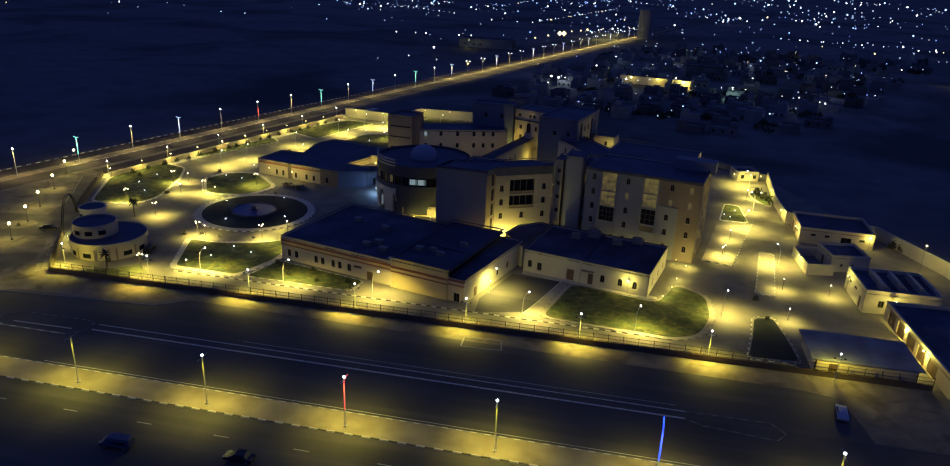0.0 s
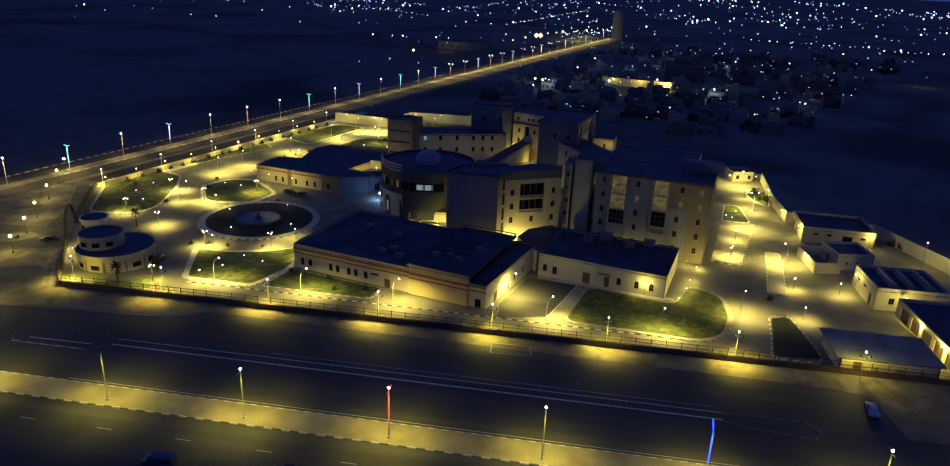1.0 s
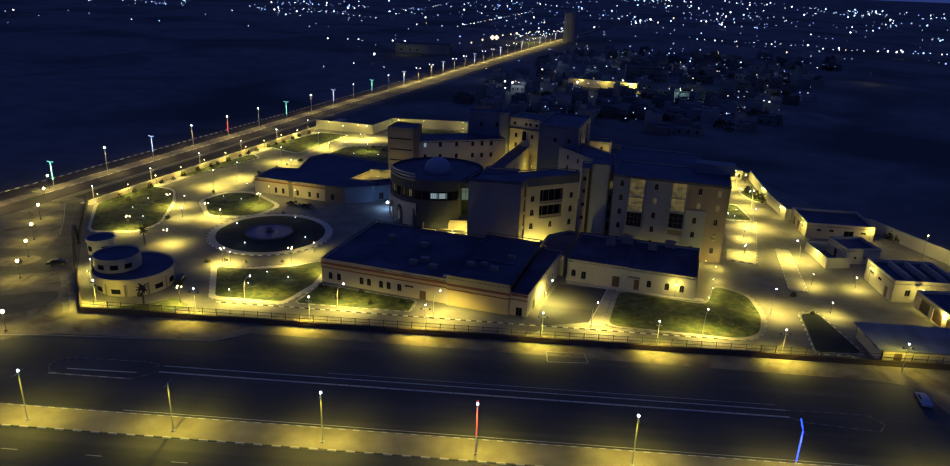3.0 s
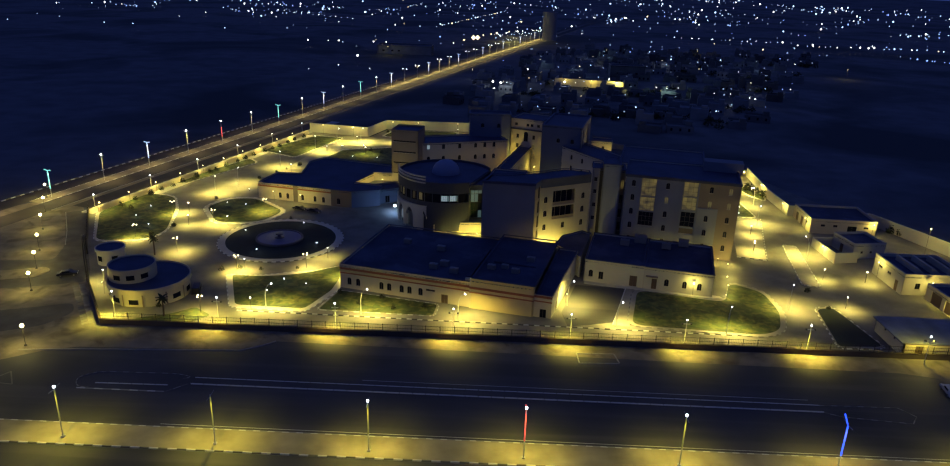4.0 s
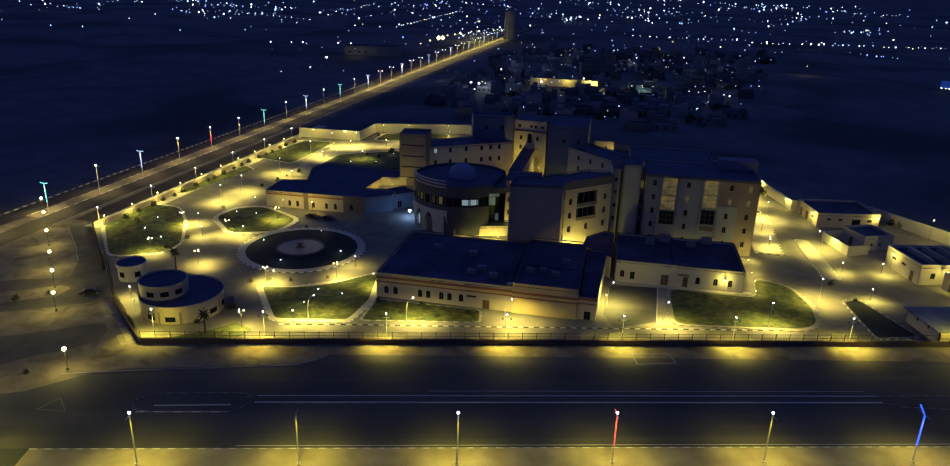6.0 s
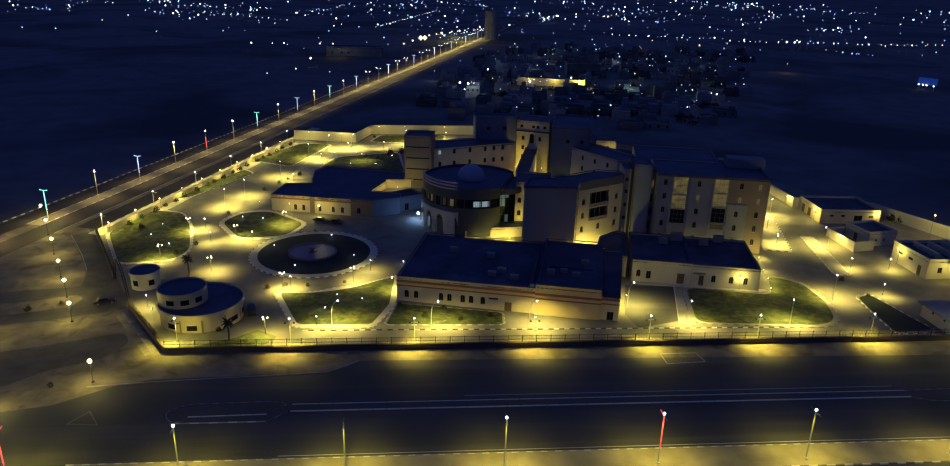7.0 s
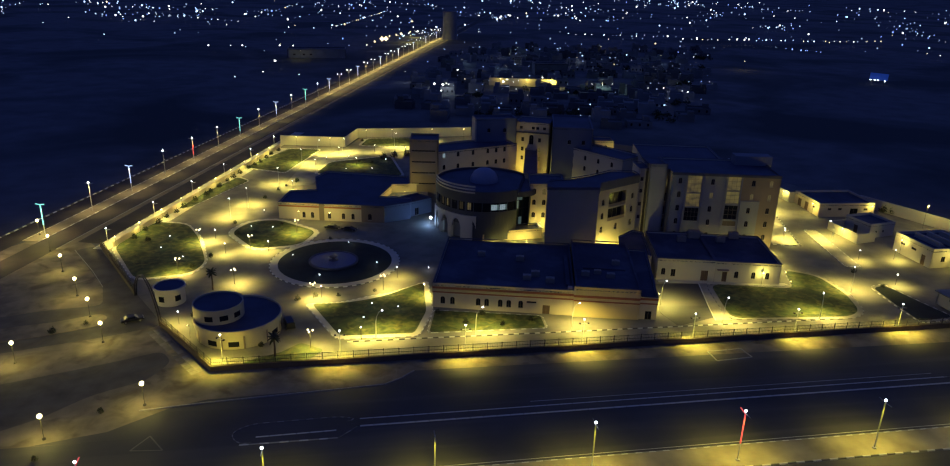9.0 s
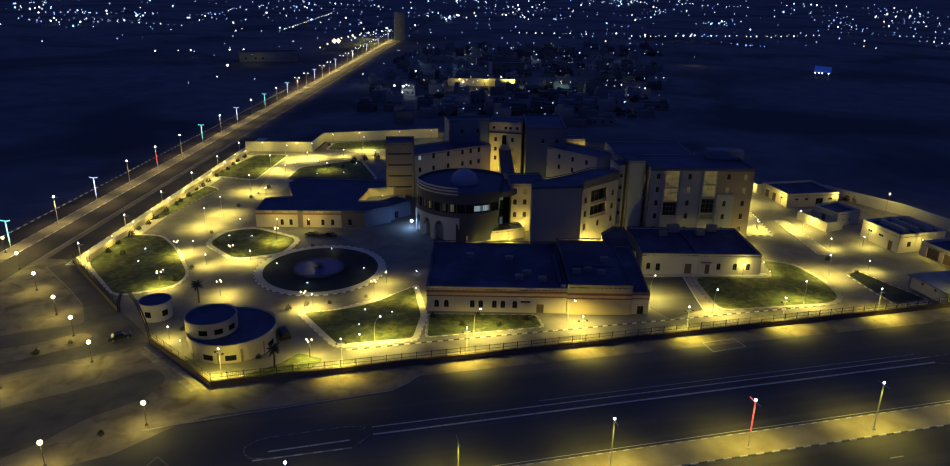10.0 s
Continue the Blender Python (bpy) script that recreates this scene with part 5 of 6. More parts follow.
masters = {
    "plain": median_lamp(LED_YELLOW, "tall street lamp with a dim yellow light strip"),
    "dark": median_lamp(LED_YELLOW, "tall unlit street lamp with a dim yellow strip", lit=False),
    "red": median_lamp(LED_RED, "tall street lamp with a glowing red light strip"),
    "blue": median_lamp(LED_BLUE, "tall street lamp with a glowing blue light strip", lit=False, watts=4600),
}
kinds = ["red", "plain", "dark", "plain", "red", "plain", "blue", "plain", "red", "plain"]
used = set()
for i, k in enumerate(kinds):
    m = pose(-135.5 + 24.77 * i, 93.6, 0)
    if k in used:
        copy_thing(masters[k], m)
    else:
        masters[k].matrix_basis = m
        used.add(k)

# boulevard lamps
bl_kinds = {0: LED_CYAN, 2: LED_PALE, 4: LED_RED, 6: LED_CYAN, 8: LED_PALE}
made = {}
ang = -math.degrees(math.atan2(BD.x, BD.y))
for i in range(-2, 32):
    mat = bl_kinds.get(i % 10) if 0 <= i < 12 else LED_PALE if i > 11 and i % 3 == 0 else None
    key = (mat.name if mat else "none") + ("far" if i >= 12 else "")
    p = blvd(22.2 * i, 0)
    m = pose(p[0], p[1], 0, 0, 0, ang)
    if key in made:
        copy_thing(made[key], m)
        continue
    ob = thing("boulevard_lamp", "tall boulevard lamp" + (" with a glowing coloured strip" if mat else " with twin arms"), "street lamp", m, "lamps along the boulevard")
    bm = bmesh.new()
    tube(bm, [(0, 0, 0), (0, 0, 9.0)], 0.11, 8, r2=0.07)
    tube(bm, [(-1.4, 0, 9.1), (0, 0, 8.9), (1.4, 0, 9.1)], 0.06, 6)
    part("pole", bm, POLE, ob)
    if mat:
        bm = bmesh.new()
        tube(bm, [(0, 0, 3.0 if mat is not LED_RED else 2.5), (0, 0, 8.8 if mat is not LED_RED else 6.5)], 0.16, 8)
        part("light_strip", bm, mat, ob, "glowing strip round the pole")
        if mat is not LED_RED:
            bm = bmesh.new()
            tube(bm, [(-1.3, 0, 9.2), (0, 0, 9.0), (1.3, 0, 9.2)], 0.15, 6)
            part("arm_strip", bm, mat, ob, "glowing strip along the arms")
    if not mat or mat is LED_RED:
        for x in (-1.35, 1.35) if i >= 12 else (0,):
            bm = bmesh.new()
            ball(bm, (x, 0, 9.3), 0.22 if x else 0.3, 8, 5)
            part("bulb", bm, BULB, ob, "bright white lamp head")
    glow_light(ob, 8.8, 4500 if i < 12 else 12500, (1.0, 0.79, 0.26), x=1.3, spot=140)
    made[key] = ob


def place(master, spots):
    for i, (x, y, *a) in enumerate(spots):
        m = seat(pose(x, y, 0.0, 0, 0, a[0] if a else 0))
        if i == 0:
            master.matrix_basis = m
        else:
            copy_thing(master, m)


# fence lamps with twin floodlights
ob = thing("fence_lamp", "slim pole with twin floodlights beside the fence", "lamp post", group="lamps along the fence")
bm = bmesh.new()
tube(bm, [(0, 0, 0), (0, 0, 6.0)], 0.08, 8, r2=0.06)
tube(bm, [(-0.9, 0, 5.3), (0.9, 0, 5.3)], 0.05, 6)
part("pole", bm, POLE, ob)
for s in (-1, 1):
    bm = bmesh.new()
    box(bm, s * 0.9 - 0.16, -0.2, 5.22, s * 0.9 + 0.16, 0.2, 5.45)
    part("floodlight", bm, DARKSTEEL, ob)
bm = bmesh.new()
ball(bm, (0, 0, 6.25), 0.18)
part("bulb", bm, BULB, ob, "bright white lamp head")
glow_light(ob, 5.1, 7000, YELLOW, x=-0.9, y=-0.6, spot=100, tilt=-17)
glow_light(ob, 5.1, 2600, YELLOW, x=0.9, y=-0.5, spot=158, tilt=-14)
glow_light(ob, 5.0, 1500, YELLOW, y=0.5, spot=165, tilt=16)
place(ob, [(-123.4, 135.6, -38), (-100.5, 134.7), (-75.2, 134.3), (-50.1, 134.1), (-25.4, 133.9), (-1.5, 133.6), (24.0, 133.4)])
shed_lamp = copy_thing(ob, seat(pose(46.9, 130.6, 0)))
for o in [c for c in shed_lamp.children if c.type == "LIGHT"]:
    bpy.data.objects.remove(o)
glow_light(shed_lamp, 5.2, 1700, YELLOW, y=0.4)

# curved lamps inside the compound
ob = thing("drive_lamp", "curved drive lamp leaning over the paving", "lamp post", group="curved lamps in the compound")
bm = bmesh.new()
tube(bm, [(0, 0, 0), (0, 0, 3.6), (0.2, 0, 5.0), (0.7, 0, 5.9), (1.3, 0, 6.3)], 0.09, 8, r2=0.06)
part("pole", bm, POLE, ob)
bm = bmesh.new()
ball(bm, (1.5, 0, 6.25), 0.18)
part("bulb", bm, BULB, ob, "bright white lamp head")
glow_light(ob, 6.0, 11800, x=2.0, spot=150)
# the heads of the front row were planned first, each leaning its own way
heads = [(-91.7, 144.3, 20), (-70.0, 143.7, 10), (-48.1, 143.8, 0), (-22.8, 154.9, 30), (-13.3, 142.4, 40), (10.4, 142.2, 60), (29.9, 157.9, 60), (46.3, 192.4, 120)]
for i, (x, y, a) in enumerate(heads):
    x, y = x - 1.5 * math.cos(radians(a)), y - 1.5 * math.sin(radians(a))
    m = pose(x, y, -hollow(x, y), 0, 0, a)
    if i == 0:
        ob.matrix_basis = m
    else:
        copy_thing(ob, m)
place(copy_thing(ob, pose(0, 0, 0)), [ (-135.0, 225.7, 100), (-131.3, 237.2, 100), (-123.7, 262.3, 100), (-117.3, 291.2, 100), (-111.8, 308.0, 60), (-101.7, 310.2, 60), (-79.1, 319.3, 60), (41.0, 216.0, 60), (47.1, 238.0, 200), (49.5, 266.0, 200)])

# lamps of the boulevard's service lane
ob = thing("service_lamp", "slim lamp post with a small side arm", "lamp post", group="lamps along the service lane")
bm = bmesh.new()
tube(bm, [(0, 0, 0), (0, 0, 5.0)], 0.08, 8, r2=0.06)
tube(bm, [(0, 0, 4.6), (1.2, 0, 4.7)], 0.05, 6)
part("pole", bm, POLE, ob)
bm = bmesh.new()
ball(bm, (0, 0, 5.15), 0.2)
part("bulb", bm, BULB, ob, "bright white lamp head")
glow_light(ob, 4.6, 2100, x=1.3, spot=164)
place(ob, [blvd(-5 + 24.4 * i, 22.4) for i in range(6)])

# globe lamps of the gate island
ob = thing("globe_lamp", "short post with a glowing warm globe", "lamp post", group="globe lamps by the gate")
bm = bmesh.new()
tube(bm, [(0, 0, 0), (0, 0, 4.0)], 0.06, 8)
lathe(bm, [(0.3, 0), (0.3, 0.25), (0.1, 0.4)], 10)
part("pole", bm, DARKSTEEL, ob)
bm = bmesh.new()
ball(bm, (0, 0, 4.5), 0.40, 12, 8)
part("globe", bm, GLOBE, ob, "glowing warm white globe")
glow_light(ob, 4.1, 1150, y=-0.8, radius=0.3)
place(ob, [(-178.7, 202.4), (-170.3, 187.1), (-161.8, 171.5), (-155.3, 159.6), (-148.9, 147.1), (-134.6, 122.0), (-162.9, 140.2), (-148.1, 113.6), (-186.2, 215.8)])

# garden lamps with three globes
ob = thing("garden_lamp", "garden post with a cluster of three glowing globes", "lamp post", group="three-globe garden lamps")
bm = bmesh.new()
tube(bm, [(0, 0, 0), (0, 0, 3.7)], 0.07, 8)
for a in (0, 120, 240):
    tube(bm, [(0, 0, 3.3), (0.45 * math.cos(radians(a)), 0.45 * math.sin(radians(a)), 3.5), (0.6 * math.cos(radians(a)), 0.6 * math.sin(radians(a)), 3.7)], 0.035, 6)
part("pole", bm, DARKSTEEL, ob)
for a in (0, 120, 240):
    bm = bmesh.new()
    ball(bm, (0.6 * math.cos(radians(a)), 0.6 * math.sin(radians(a)), 3.95), 0.18)
    part("globe", bm, GLOBE, ob, "glowing warm white globe")
glow_light(ob, 3.5, 4700, y=-0.9, spot=168, radius=0.3)
place(ob, [(-141.7, 183.3, 10), (-140.5, 205.2, 50), (-126.4, 174.6, 80), (-125.7, 198.9, 20), (-114.0, 211.2, 0), (-106.7, 164.0, 40), (-89.9, 167.2, 70), (-106.5, 139.9, 15)])

# low garden lights
ob = thing("bollard_light", "low garden light with a bright white head", "garden light", group="low lights in the gardens")
bm = bmesh.new()
tube(bm, [(0, 0, 0), (0, 0, 0.75)], 0.06, 8)
part("post", bm, DARKSTEEL, ob)
bm = bmesh.new()
ball(bm, (0, 0, 0.9), 0.12, 8, 6)
part("bulb", bm, BULB, ob, "bright white lamp head")
glow_light(ob, 1.35, 22, WHITE)
place(ob, [(-149.6, 200.2), (-149.4, 209.5), (-142.4, 192.7), (-127.6, 216.1), (-121.2, 214.7), (-125.5, 231.4), (-113.5, 191.2), (-105.7, 176.5), (-91.0, 183.4), (-98.7, 199.4), (-93.0, 158.1), (-87.0, 155.8), (-95.1, 151.0), (-77.6, 178.4), (36.9, 228.1), (38.4, 226.0), (40.7, 233.0), (-108, 300), (-99, 302), (-84, 296), (-90, 282), (-100, 282)])


# taller path lights on the east side and by the back drive
ob = thing("path_light", "waist-high to man-high path light with a bright head", "path light", group="path lights")
bm = bmesh.new()
tube(bm, [(0, 0, 0), (0, 0, 2.9)], 0.06, 8)
part("post", bm, DARKSTEEL, ob)
bm = bmesh.new()
ball(bm, (0, 0, 3.0), 0.15, 8, 6)
part("bulb", bm, BULB, ob, "bright lamp head")
glow_light(ob, 3.3, 2600, y=-0.8, spot=167, radius=0.3)
place(ob, [(31.8, 191.5), (44.0, 173.5), (42.2, 156.2), (54.6, 172.8), (35.9, 206.6), (32.6, 193.3), (47.0, 252.0), (-103.1, 309.0), (-88.0, 312.0), (-75.0, 308.0), (-112.0, 289.0), (-96.0, 290.0), (-118.5, 258.0), (-104.8, 164.4), (-132.0, 196.0), (-136.5, 207.5), (-120.5, 196.5), (-115.0, 226.0), (-86.0, 174.5), (-80.2, 163.0), (-96.0, 142.2), (51.0, 250.0), (-60.0, 332.0), (-135.4, 154.0)])


# low warm lights beside the annex
ob = thing("lawn_light", "knee-high warm light beside the annex and lawn", "garden light", group="low warm lights by the lawn")
bm = bmesh.new()
tube(bm, [(0, 0, 0), (0, 0, 0.5)], 0.06, 8)
part("post", bm, DARKSTEEL, ob)
bm = bmesh.new()
ball(bm, (0, 0, 0.62), 0.13, 8, 6)
part("bulb", bm, GLOBE, ob, "small warm lamp head")
glow_light(ob, 1.5, 620, x=0.5, radius=0.2)
place(ob, [(14.9, 159.9), (18.6, 171.6), (17.2, 166.0), (21.4, 180.6)])


# wall lamps that wash the facades
def wall_lamp(x, y, z, watts, color=WARM, face=0.0, bulb=0.16):
    ob = thing("wall_lamp", "small bright lamp fixed to a facade", "wall lamp", pose(x, y, z, 0, 0, face), "wall lamps on the buildings")
    bm = bmesh.new()
    box(bm, -0.15, 0.15, -0.1, 0.15, 0.45, 0.1)
    box(bm, -0.03, 0.3, -z, 0.03, 0.36, -0.1)
    part("bracket", bm, DARKSTEEL, ob)
    bm = bmesh.new()
    ball(bm, (0, 0.1, 0), bulb, 8, 6)
    part("bulb", bm, GLOBE, ob)
    glow_light(ob, -0.15, watts * 1.6, color, y=-0.35, radius=0.1)
    return ob


# the one at (6.6, 159.6) is an added fill for the lawn lights' glow
for x, y, z, w, f in ((-24.6, 152.2, 2.6, 520, 76), (6.6, 159.6, 3.4, 330, -13), (-104.6, 218.2, 3.6, 380, -12), (-114.0, 220.6, 3.6, 330, -12), (54.8, 214.0, 3.8, 650, -90), (74.0, 209.6, 3.8, 260, -3), (59.0, 176.5, 4.4, 420, -85), (66.0, 163.6, 4.4, 420, 2), (64.2, 158.0, 4.0, 520, -88), (64.2, 150.0, 4.2, 900, -88), (64.6, 141.0, 4.0, 800, -88), (51.2, 192.0, 2.8, 500, -85), (-132.0, 147.0, 3.0, 300, -90), (-27.9, 183.7, 2.0, 1900, 30), (-23.8, 185.9, 1.6, 420, 30)):
    wall_lamp(x, y, z, w, face=f)
# courtyard lamps behind the foyer and blocks
for x, y, z, w in ((-41.6, 203.2, 3.6, 480), (-47.0, 197.2, 0.5, 480), (-51.0, 196.8, 0.5, 260), (-56.0, 196.4, 0.4, 120), (-37.6, 259.2, 6.0, 900), (-28.0, 256.2, 6.0, 260), (-22.0, 246.0, 3.5, 110), (-47.0, 242.0, 4.0, 200), (-60.0, 238.0, 4.0, 70), (-18.0, 232.0, 4.0, 110), (19.0, 182.0, 1.5, 220), (3.0, 187.6, 0.4, 210), (10.5, 186.0, 0.4, 210), (-1.0, 258.6, 11.0, 240), (5.0, 257.4, 11.0, 120), (-80.5, 234.5, 5.0, 700)):
    wall_lamp(x, y, z, w, bulb=0.07)
cool = wall_lamp(-74.0, 215.4, 2.0, 620, (0.26, 0.50, 1.0), -75)
bm = bmesh.new()
ball(bm, (0, 0.35, 0.1), 0.42, 10, 8)
part("flood_lens", bm, BULB, cool, "bright cool white lens")
for i in range(10):
    p = blvd(-6.4 + 12.2 * i, 25.6)
    wall_lamp(p[0], p[1], 3.4, 900 if i % 2 else 620)
for x, y in ((-121.5, 323.5), (-107.0, 320.6), (-91.0, 336.0), (-79.0, 337.0), (-60.5, 337.3), (-45.5, 337.3)):
    wall_lamp(x, y, 4.6, 560 if x < -80 else 230)
for x, y, w in ((54.0, 230.5, 450), (54.6, 253.2, 500), (54.0, 271.2, 420), (44.6, 270.5, 700), (50.6, 271.6, 500)):
    wall_lamp(x, y, 3.3, w)
wall_lamp(82.8, 196.1, 7.7, 900)


# ---- vehicles ----
def car(label, m, paint, van=False):
    ob = thing("car", label, "car", m, "parked vehicles")
    L, W = (4.9, 1.95) if van else (4.6, 1.8)
    prof = [(-L / 2, 0.45), (-L / 2, 1.0), (-L / 2 + 0.1, 1.9), (L / 2 - 1.3, 1.95), (L / 2 - 0.7, 1.15), (L / 2, 1.0), (L / 2, 0.45)] if van else \
        [(-L / 2, 0.4), (-L / 2, 0.9), (-L / 2 + 0.7, 0.98), (-L / 2 + 1.2, 1.42), (0.5, 1.45), (1.2, 0.98), (L / 2 - 0.1, 0.85), (L / 2, 0.45)]
    bm = bmesh.new()
    sides = []
    for s, inset in ((-1, 0), (1, 0)):
        sides.append([bm.verts.new((x, s * (W / 2 - (0.2 if z > 1.2 else 0.0)), z)) for x, z in prof])
    k = len(prof)
    bm.faces.new(sides[0])
    bm.faces.new(sides[1][::-1])
    for i in range(k):
        j = (i + 1) % k
        bm.faces.new((sides[0][j], sides[0][i], sides[1][i], sides[1][j]))
    bmesh.ops.recalc_face_normals(bm, faces=bm.faces)
    bmesh.ops.bevel(bm, geom=bm.edges[:], offset=0.05, segments=1, affect="EDGES")
    part("body", bm, paint, ob)
    for s in (-1, 1):
        bm = bmesh.new()
        y = s * (W / 2 - 0.1)
        x0, x1 = (-1.9, 1.0) if van else (-0.95, 0.55)
        box(bm, x0, y - 0.06 + s * 0.03, 1.02, x1, y + 0.06, 1.38)
        part("side_window", bm, GLASS, ob)
        bm = bmesh.new()
        box(bm, L / 2 - 0.06, s * 0.6 - 0.2, 0.62, L / 2 + 0.02, s * 0.6 + 0.2, 0.8)
        part("headlight", bm, KERB_W, ob)
        for x in (-L / 2 + 0.85, L / 2 - 0.85):
            bm = bmesh.new()
            tube(bm, [(x, s * (W / 2 - 0.2), 0.33), (x, s * (W / 2 + 0.02), 0.33)], 0.33, 14)
            wh = part("tyre", bm, KERB_B, ob)
            bm = bmesh.new()
            tube(bm, [(x, s * (W / 2 - 0.05), 0.33), (x, s * (W / 2 + 0.035), 0.33)], 0.19, 10)
            part("rim", bm, STEEL, wh)
    return ob


CARDARK = material("dark_car_paint", (0.02, 0.02, 0.025), 0.3, 0.2, vary=0.1, bump=0)
CARBLUE = material("blue_grey_car_paint", (0.07, 0.09, 0.14), 0.35, 0.2, vary=0.1, bump=0)
CARWHITE = material("white_car_paint", (0.42, 0.43, 0.47), 0.35, vary=0.06, bump=0)
car("black saloon car waiting outside the gate", pose(-145.6, 156.3, 0.04, 0, 0, 22), CARDARK)
car("dark pickup parked beside the gate lodge", pose(-111.4, 150.2, 0.03, 0, 0, 105), CARDARK, True)
car("dark saloon car parked before the outpatient hall", pose(-103.6, 213.5, 0.03, 0, 0, -24), CARDARK)
car("dark saloon car parked before the outpatient hall", pose(-98.6, 211.6, 0.03, 0, 0, -24), CARDARK)
car("blue-grey pickup standing on the dark carriageway", pose(-68.0, 79.9, 0.04, 0, 0, 184), CARBLUE, True)
car("dark saloon car standing on the carriageway", pose(-48.6, 81.6, 0.04, 0, 0, 182), CARDARK)
car("white saloon car parked on the service road", pose(45.4, 119.2, 0.04, 0, 0, 82), CARWHITE)


# ---- planting ----
def palm(m, label, h=4.5):
    ob = thing("palm_tree", label, "palm tree", m, "young palms")
    bm = bmesh.new()
    tube(bm, [(0, 0, 0), (0.06, 0.02, h * 0.5), (0.02, 0.05, h)], 0.22, 9, r2=0.15)
    part("trunk", bm, BARK, ob)
    bm = bmesh.new()
    for i in range(22):
        a = i * 2.4 + random.random() * 0.4
        up = 1.3 - 1.7 * (i / 22) + random.random() * 0.2
        rib = []
        for k in range(7):
            s = k / 6 * 1.35
            rib.append(Vector((math.cos(a) * s * 0.95, math.sin(a) * s * 0.95, h + up * s - 0.42 * s * s)))
        side = Vector((-math.sin(a), math.cos(a), 0))
        for k in range(6):
            w0, w1 = 0.26 * math.sin(0.3 + k * 0.42), 0.26 * math.sin(0.3 + (k + 1) * 0.42)
            for q in (-1, 1):
                bm.faces.new([bm.verts.new(p) for p in (rib[k], rib[k + 1], rib[k + 1] + side * q * w1 - Vector((0, 0, 0.12)), rib[k] + side * q * w0 - Vector((0, 0, 0.12)))])
    part("crown", bm, LEAF, ob, "drooping green palm fronds")
    return ob


palm(pose(-131.2, 171.8, 0.02), "young palm with drooping fronds beside the gate drive", 4.6)
palm(pose(-113.5, 137.2, 0.02), "young palm with drooping fronds beside the gate lodge", 4.2)


def shrub(r=0.6, h=1.1):
    """Many small leaves on a loose dome."""
    bm = bmesh.new()
    for i in range(130):
        a, b = random.random() * 6.283, math.acos(random.random())
        q = (0.55 + 0.5 * random.random()) * (1 + 0.25 * math.sin(3 * a))
        p = Vector((r * q * math.sin(b) * math.cos(a), r * q * math.sin(b) * math.sin(a), 0.12 + h * 0.85 * q * math.cos(b)))
        u = Vector((random.random() - 0.5, random.random() - 0.5, random.random() - 0.5)).normalized() * 0.14
        v = u.cross(Vector((random.random() - 0.5, random.random() - 0.5, 1))).normalized() * 0.09
        bm.faces.new([bm.verts.new(c) for c in (p - u, p + v, p + u, p - v)])
    return bm


sh_master = thing("shrub", "small dark green leafy shrub beside the paving", "shrub", group="small shrubs")
bm = bmesh.new()
for i in range(4):
    tube(bm, [(0, 0, 0), (0.12 * math.cos(i * 1.7), 0.12 * math.sin(i * 1.7), 0.3), (0.3 * math.cos(i * 1.7), 0.3 * math.sin(i * 1.7), 0.75)], 0.03, 5)
part("stem", bm, BARK, sh_master)
part("leaves", shrub(), LEAF, sh_master)
spots = [blvd(s + random.uniform(-1.5, 1.5), 26.3 + random.uniform(-0.4, 0.5)) for s in range(2, 116, 6)]
spots += [(-110.3, 163.2), (-106.2, 164.8), (-78.2, 152.6), (-57.5, 146.6), (-68, 150.8), (-72.5, 147), (-64.5, 145.2), (-125.2, 203.3), (-131, 211), (-119, 219), (-135.5, 193.5), (-100.8, 164.6), (-92.0, 166.4), (-116.5, 141.5), (-133.0, 157.5), (-128.5, 155)]
spots += [(-104.0, 204.4), (-117.7, 268.0), (-123.4, 256.0), (-121.1, 261.0), (-116.6, 253.8), (-89.7, 292.4), (-94.7, 295.0), (-93.0, 332.6), (-154.9, 207.8), (-133.1, 221.1), (-117.9, 266.6), (-135.5, 194.6), (-126.9, 246.8), (-138.8, 186.5), (-160.5, 152.5), (-155.0, 156.0), (-170.5, 150.2), (-141.5, 120.5), (-147.5, 108.0), (37.7, 155.1), (36.5, 164.9)]
TALL = len(spots)
spots += [(-84.7, 298.9), (-80.1, 301.9), (-74.8, 304.5), (52.2, 251.2), (53.6, 248.5), (51.0, 256.5), (83.8, 211.3), (81.5, 213.5)]
for i, (x, y) in enumerate(spots):
    m = seat(pose(x, y, 0.05, 0, 0, i * 47))
    sc = (2.3 if i >= TALL else 1.2 if i < 19 else 0.8) + 0.6 * random.random()
    m = m @ Matrix.Diagonal((sc, sc, sc, 1))
    if i == 0:
        sh_master.matrix_basis = m
    else:
        copy_thing(sh_master, m).matrix_basis = m

# ---- fountain ----
fo = thing("fountain", "round dark stone fountain basin with tiers", "fountain", pose(FC[0] - 0.5, FC[1], 0.17))
bm = bmesh.new()
lathe(bm, [(6.6, 0), (6.6, 0.5), (6.1, 0.5), (6.1, 0.15), (0.02, 0.15)], 48)
part("basin", bm, ROOF2, fo)
bm = bmesh.new()
lathe(bm, [(1.6, 0.15), (1.2, 0.5), (0.5, 0.7), (0.4, 1.1), (1.0, 1.3), (1.05, 1.4), (0.02, 1.35)], 24)
smooth(part("tier", bm, ROOF2, fo))
WATER = material("dark_water", (0.03, 0.05, 0.15), 0.3, vary=0.1, bump=0.05)
bm = bmesh.new()
prism(bm, circle((0, 0), 6.05, 48), 0.16, 0.36)
part("water", bm, WATER, fo, "still dark water")

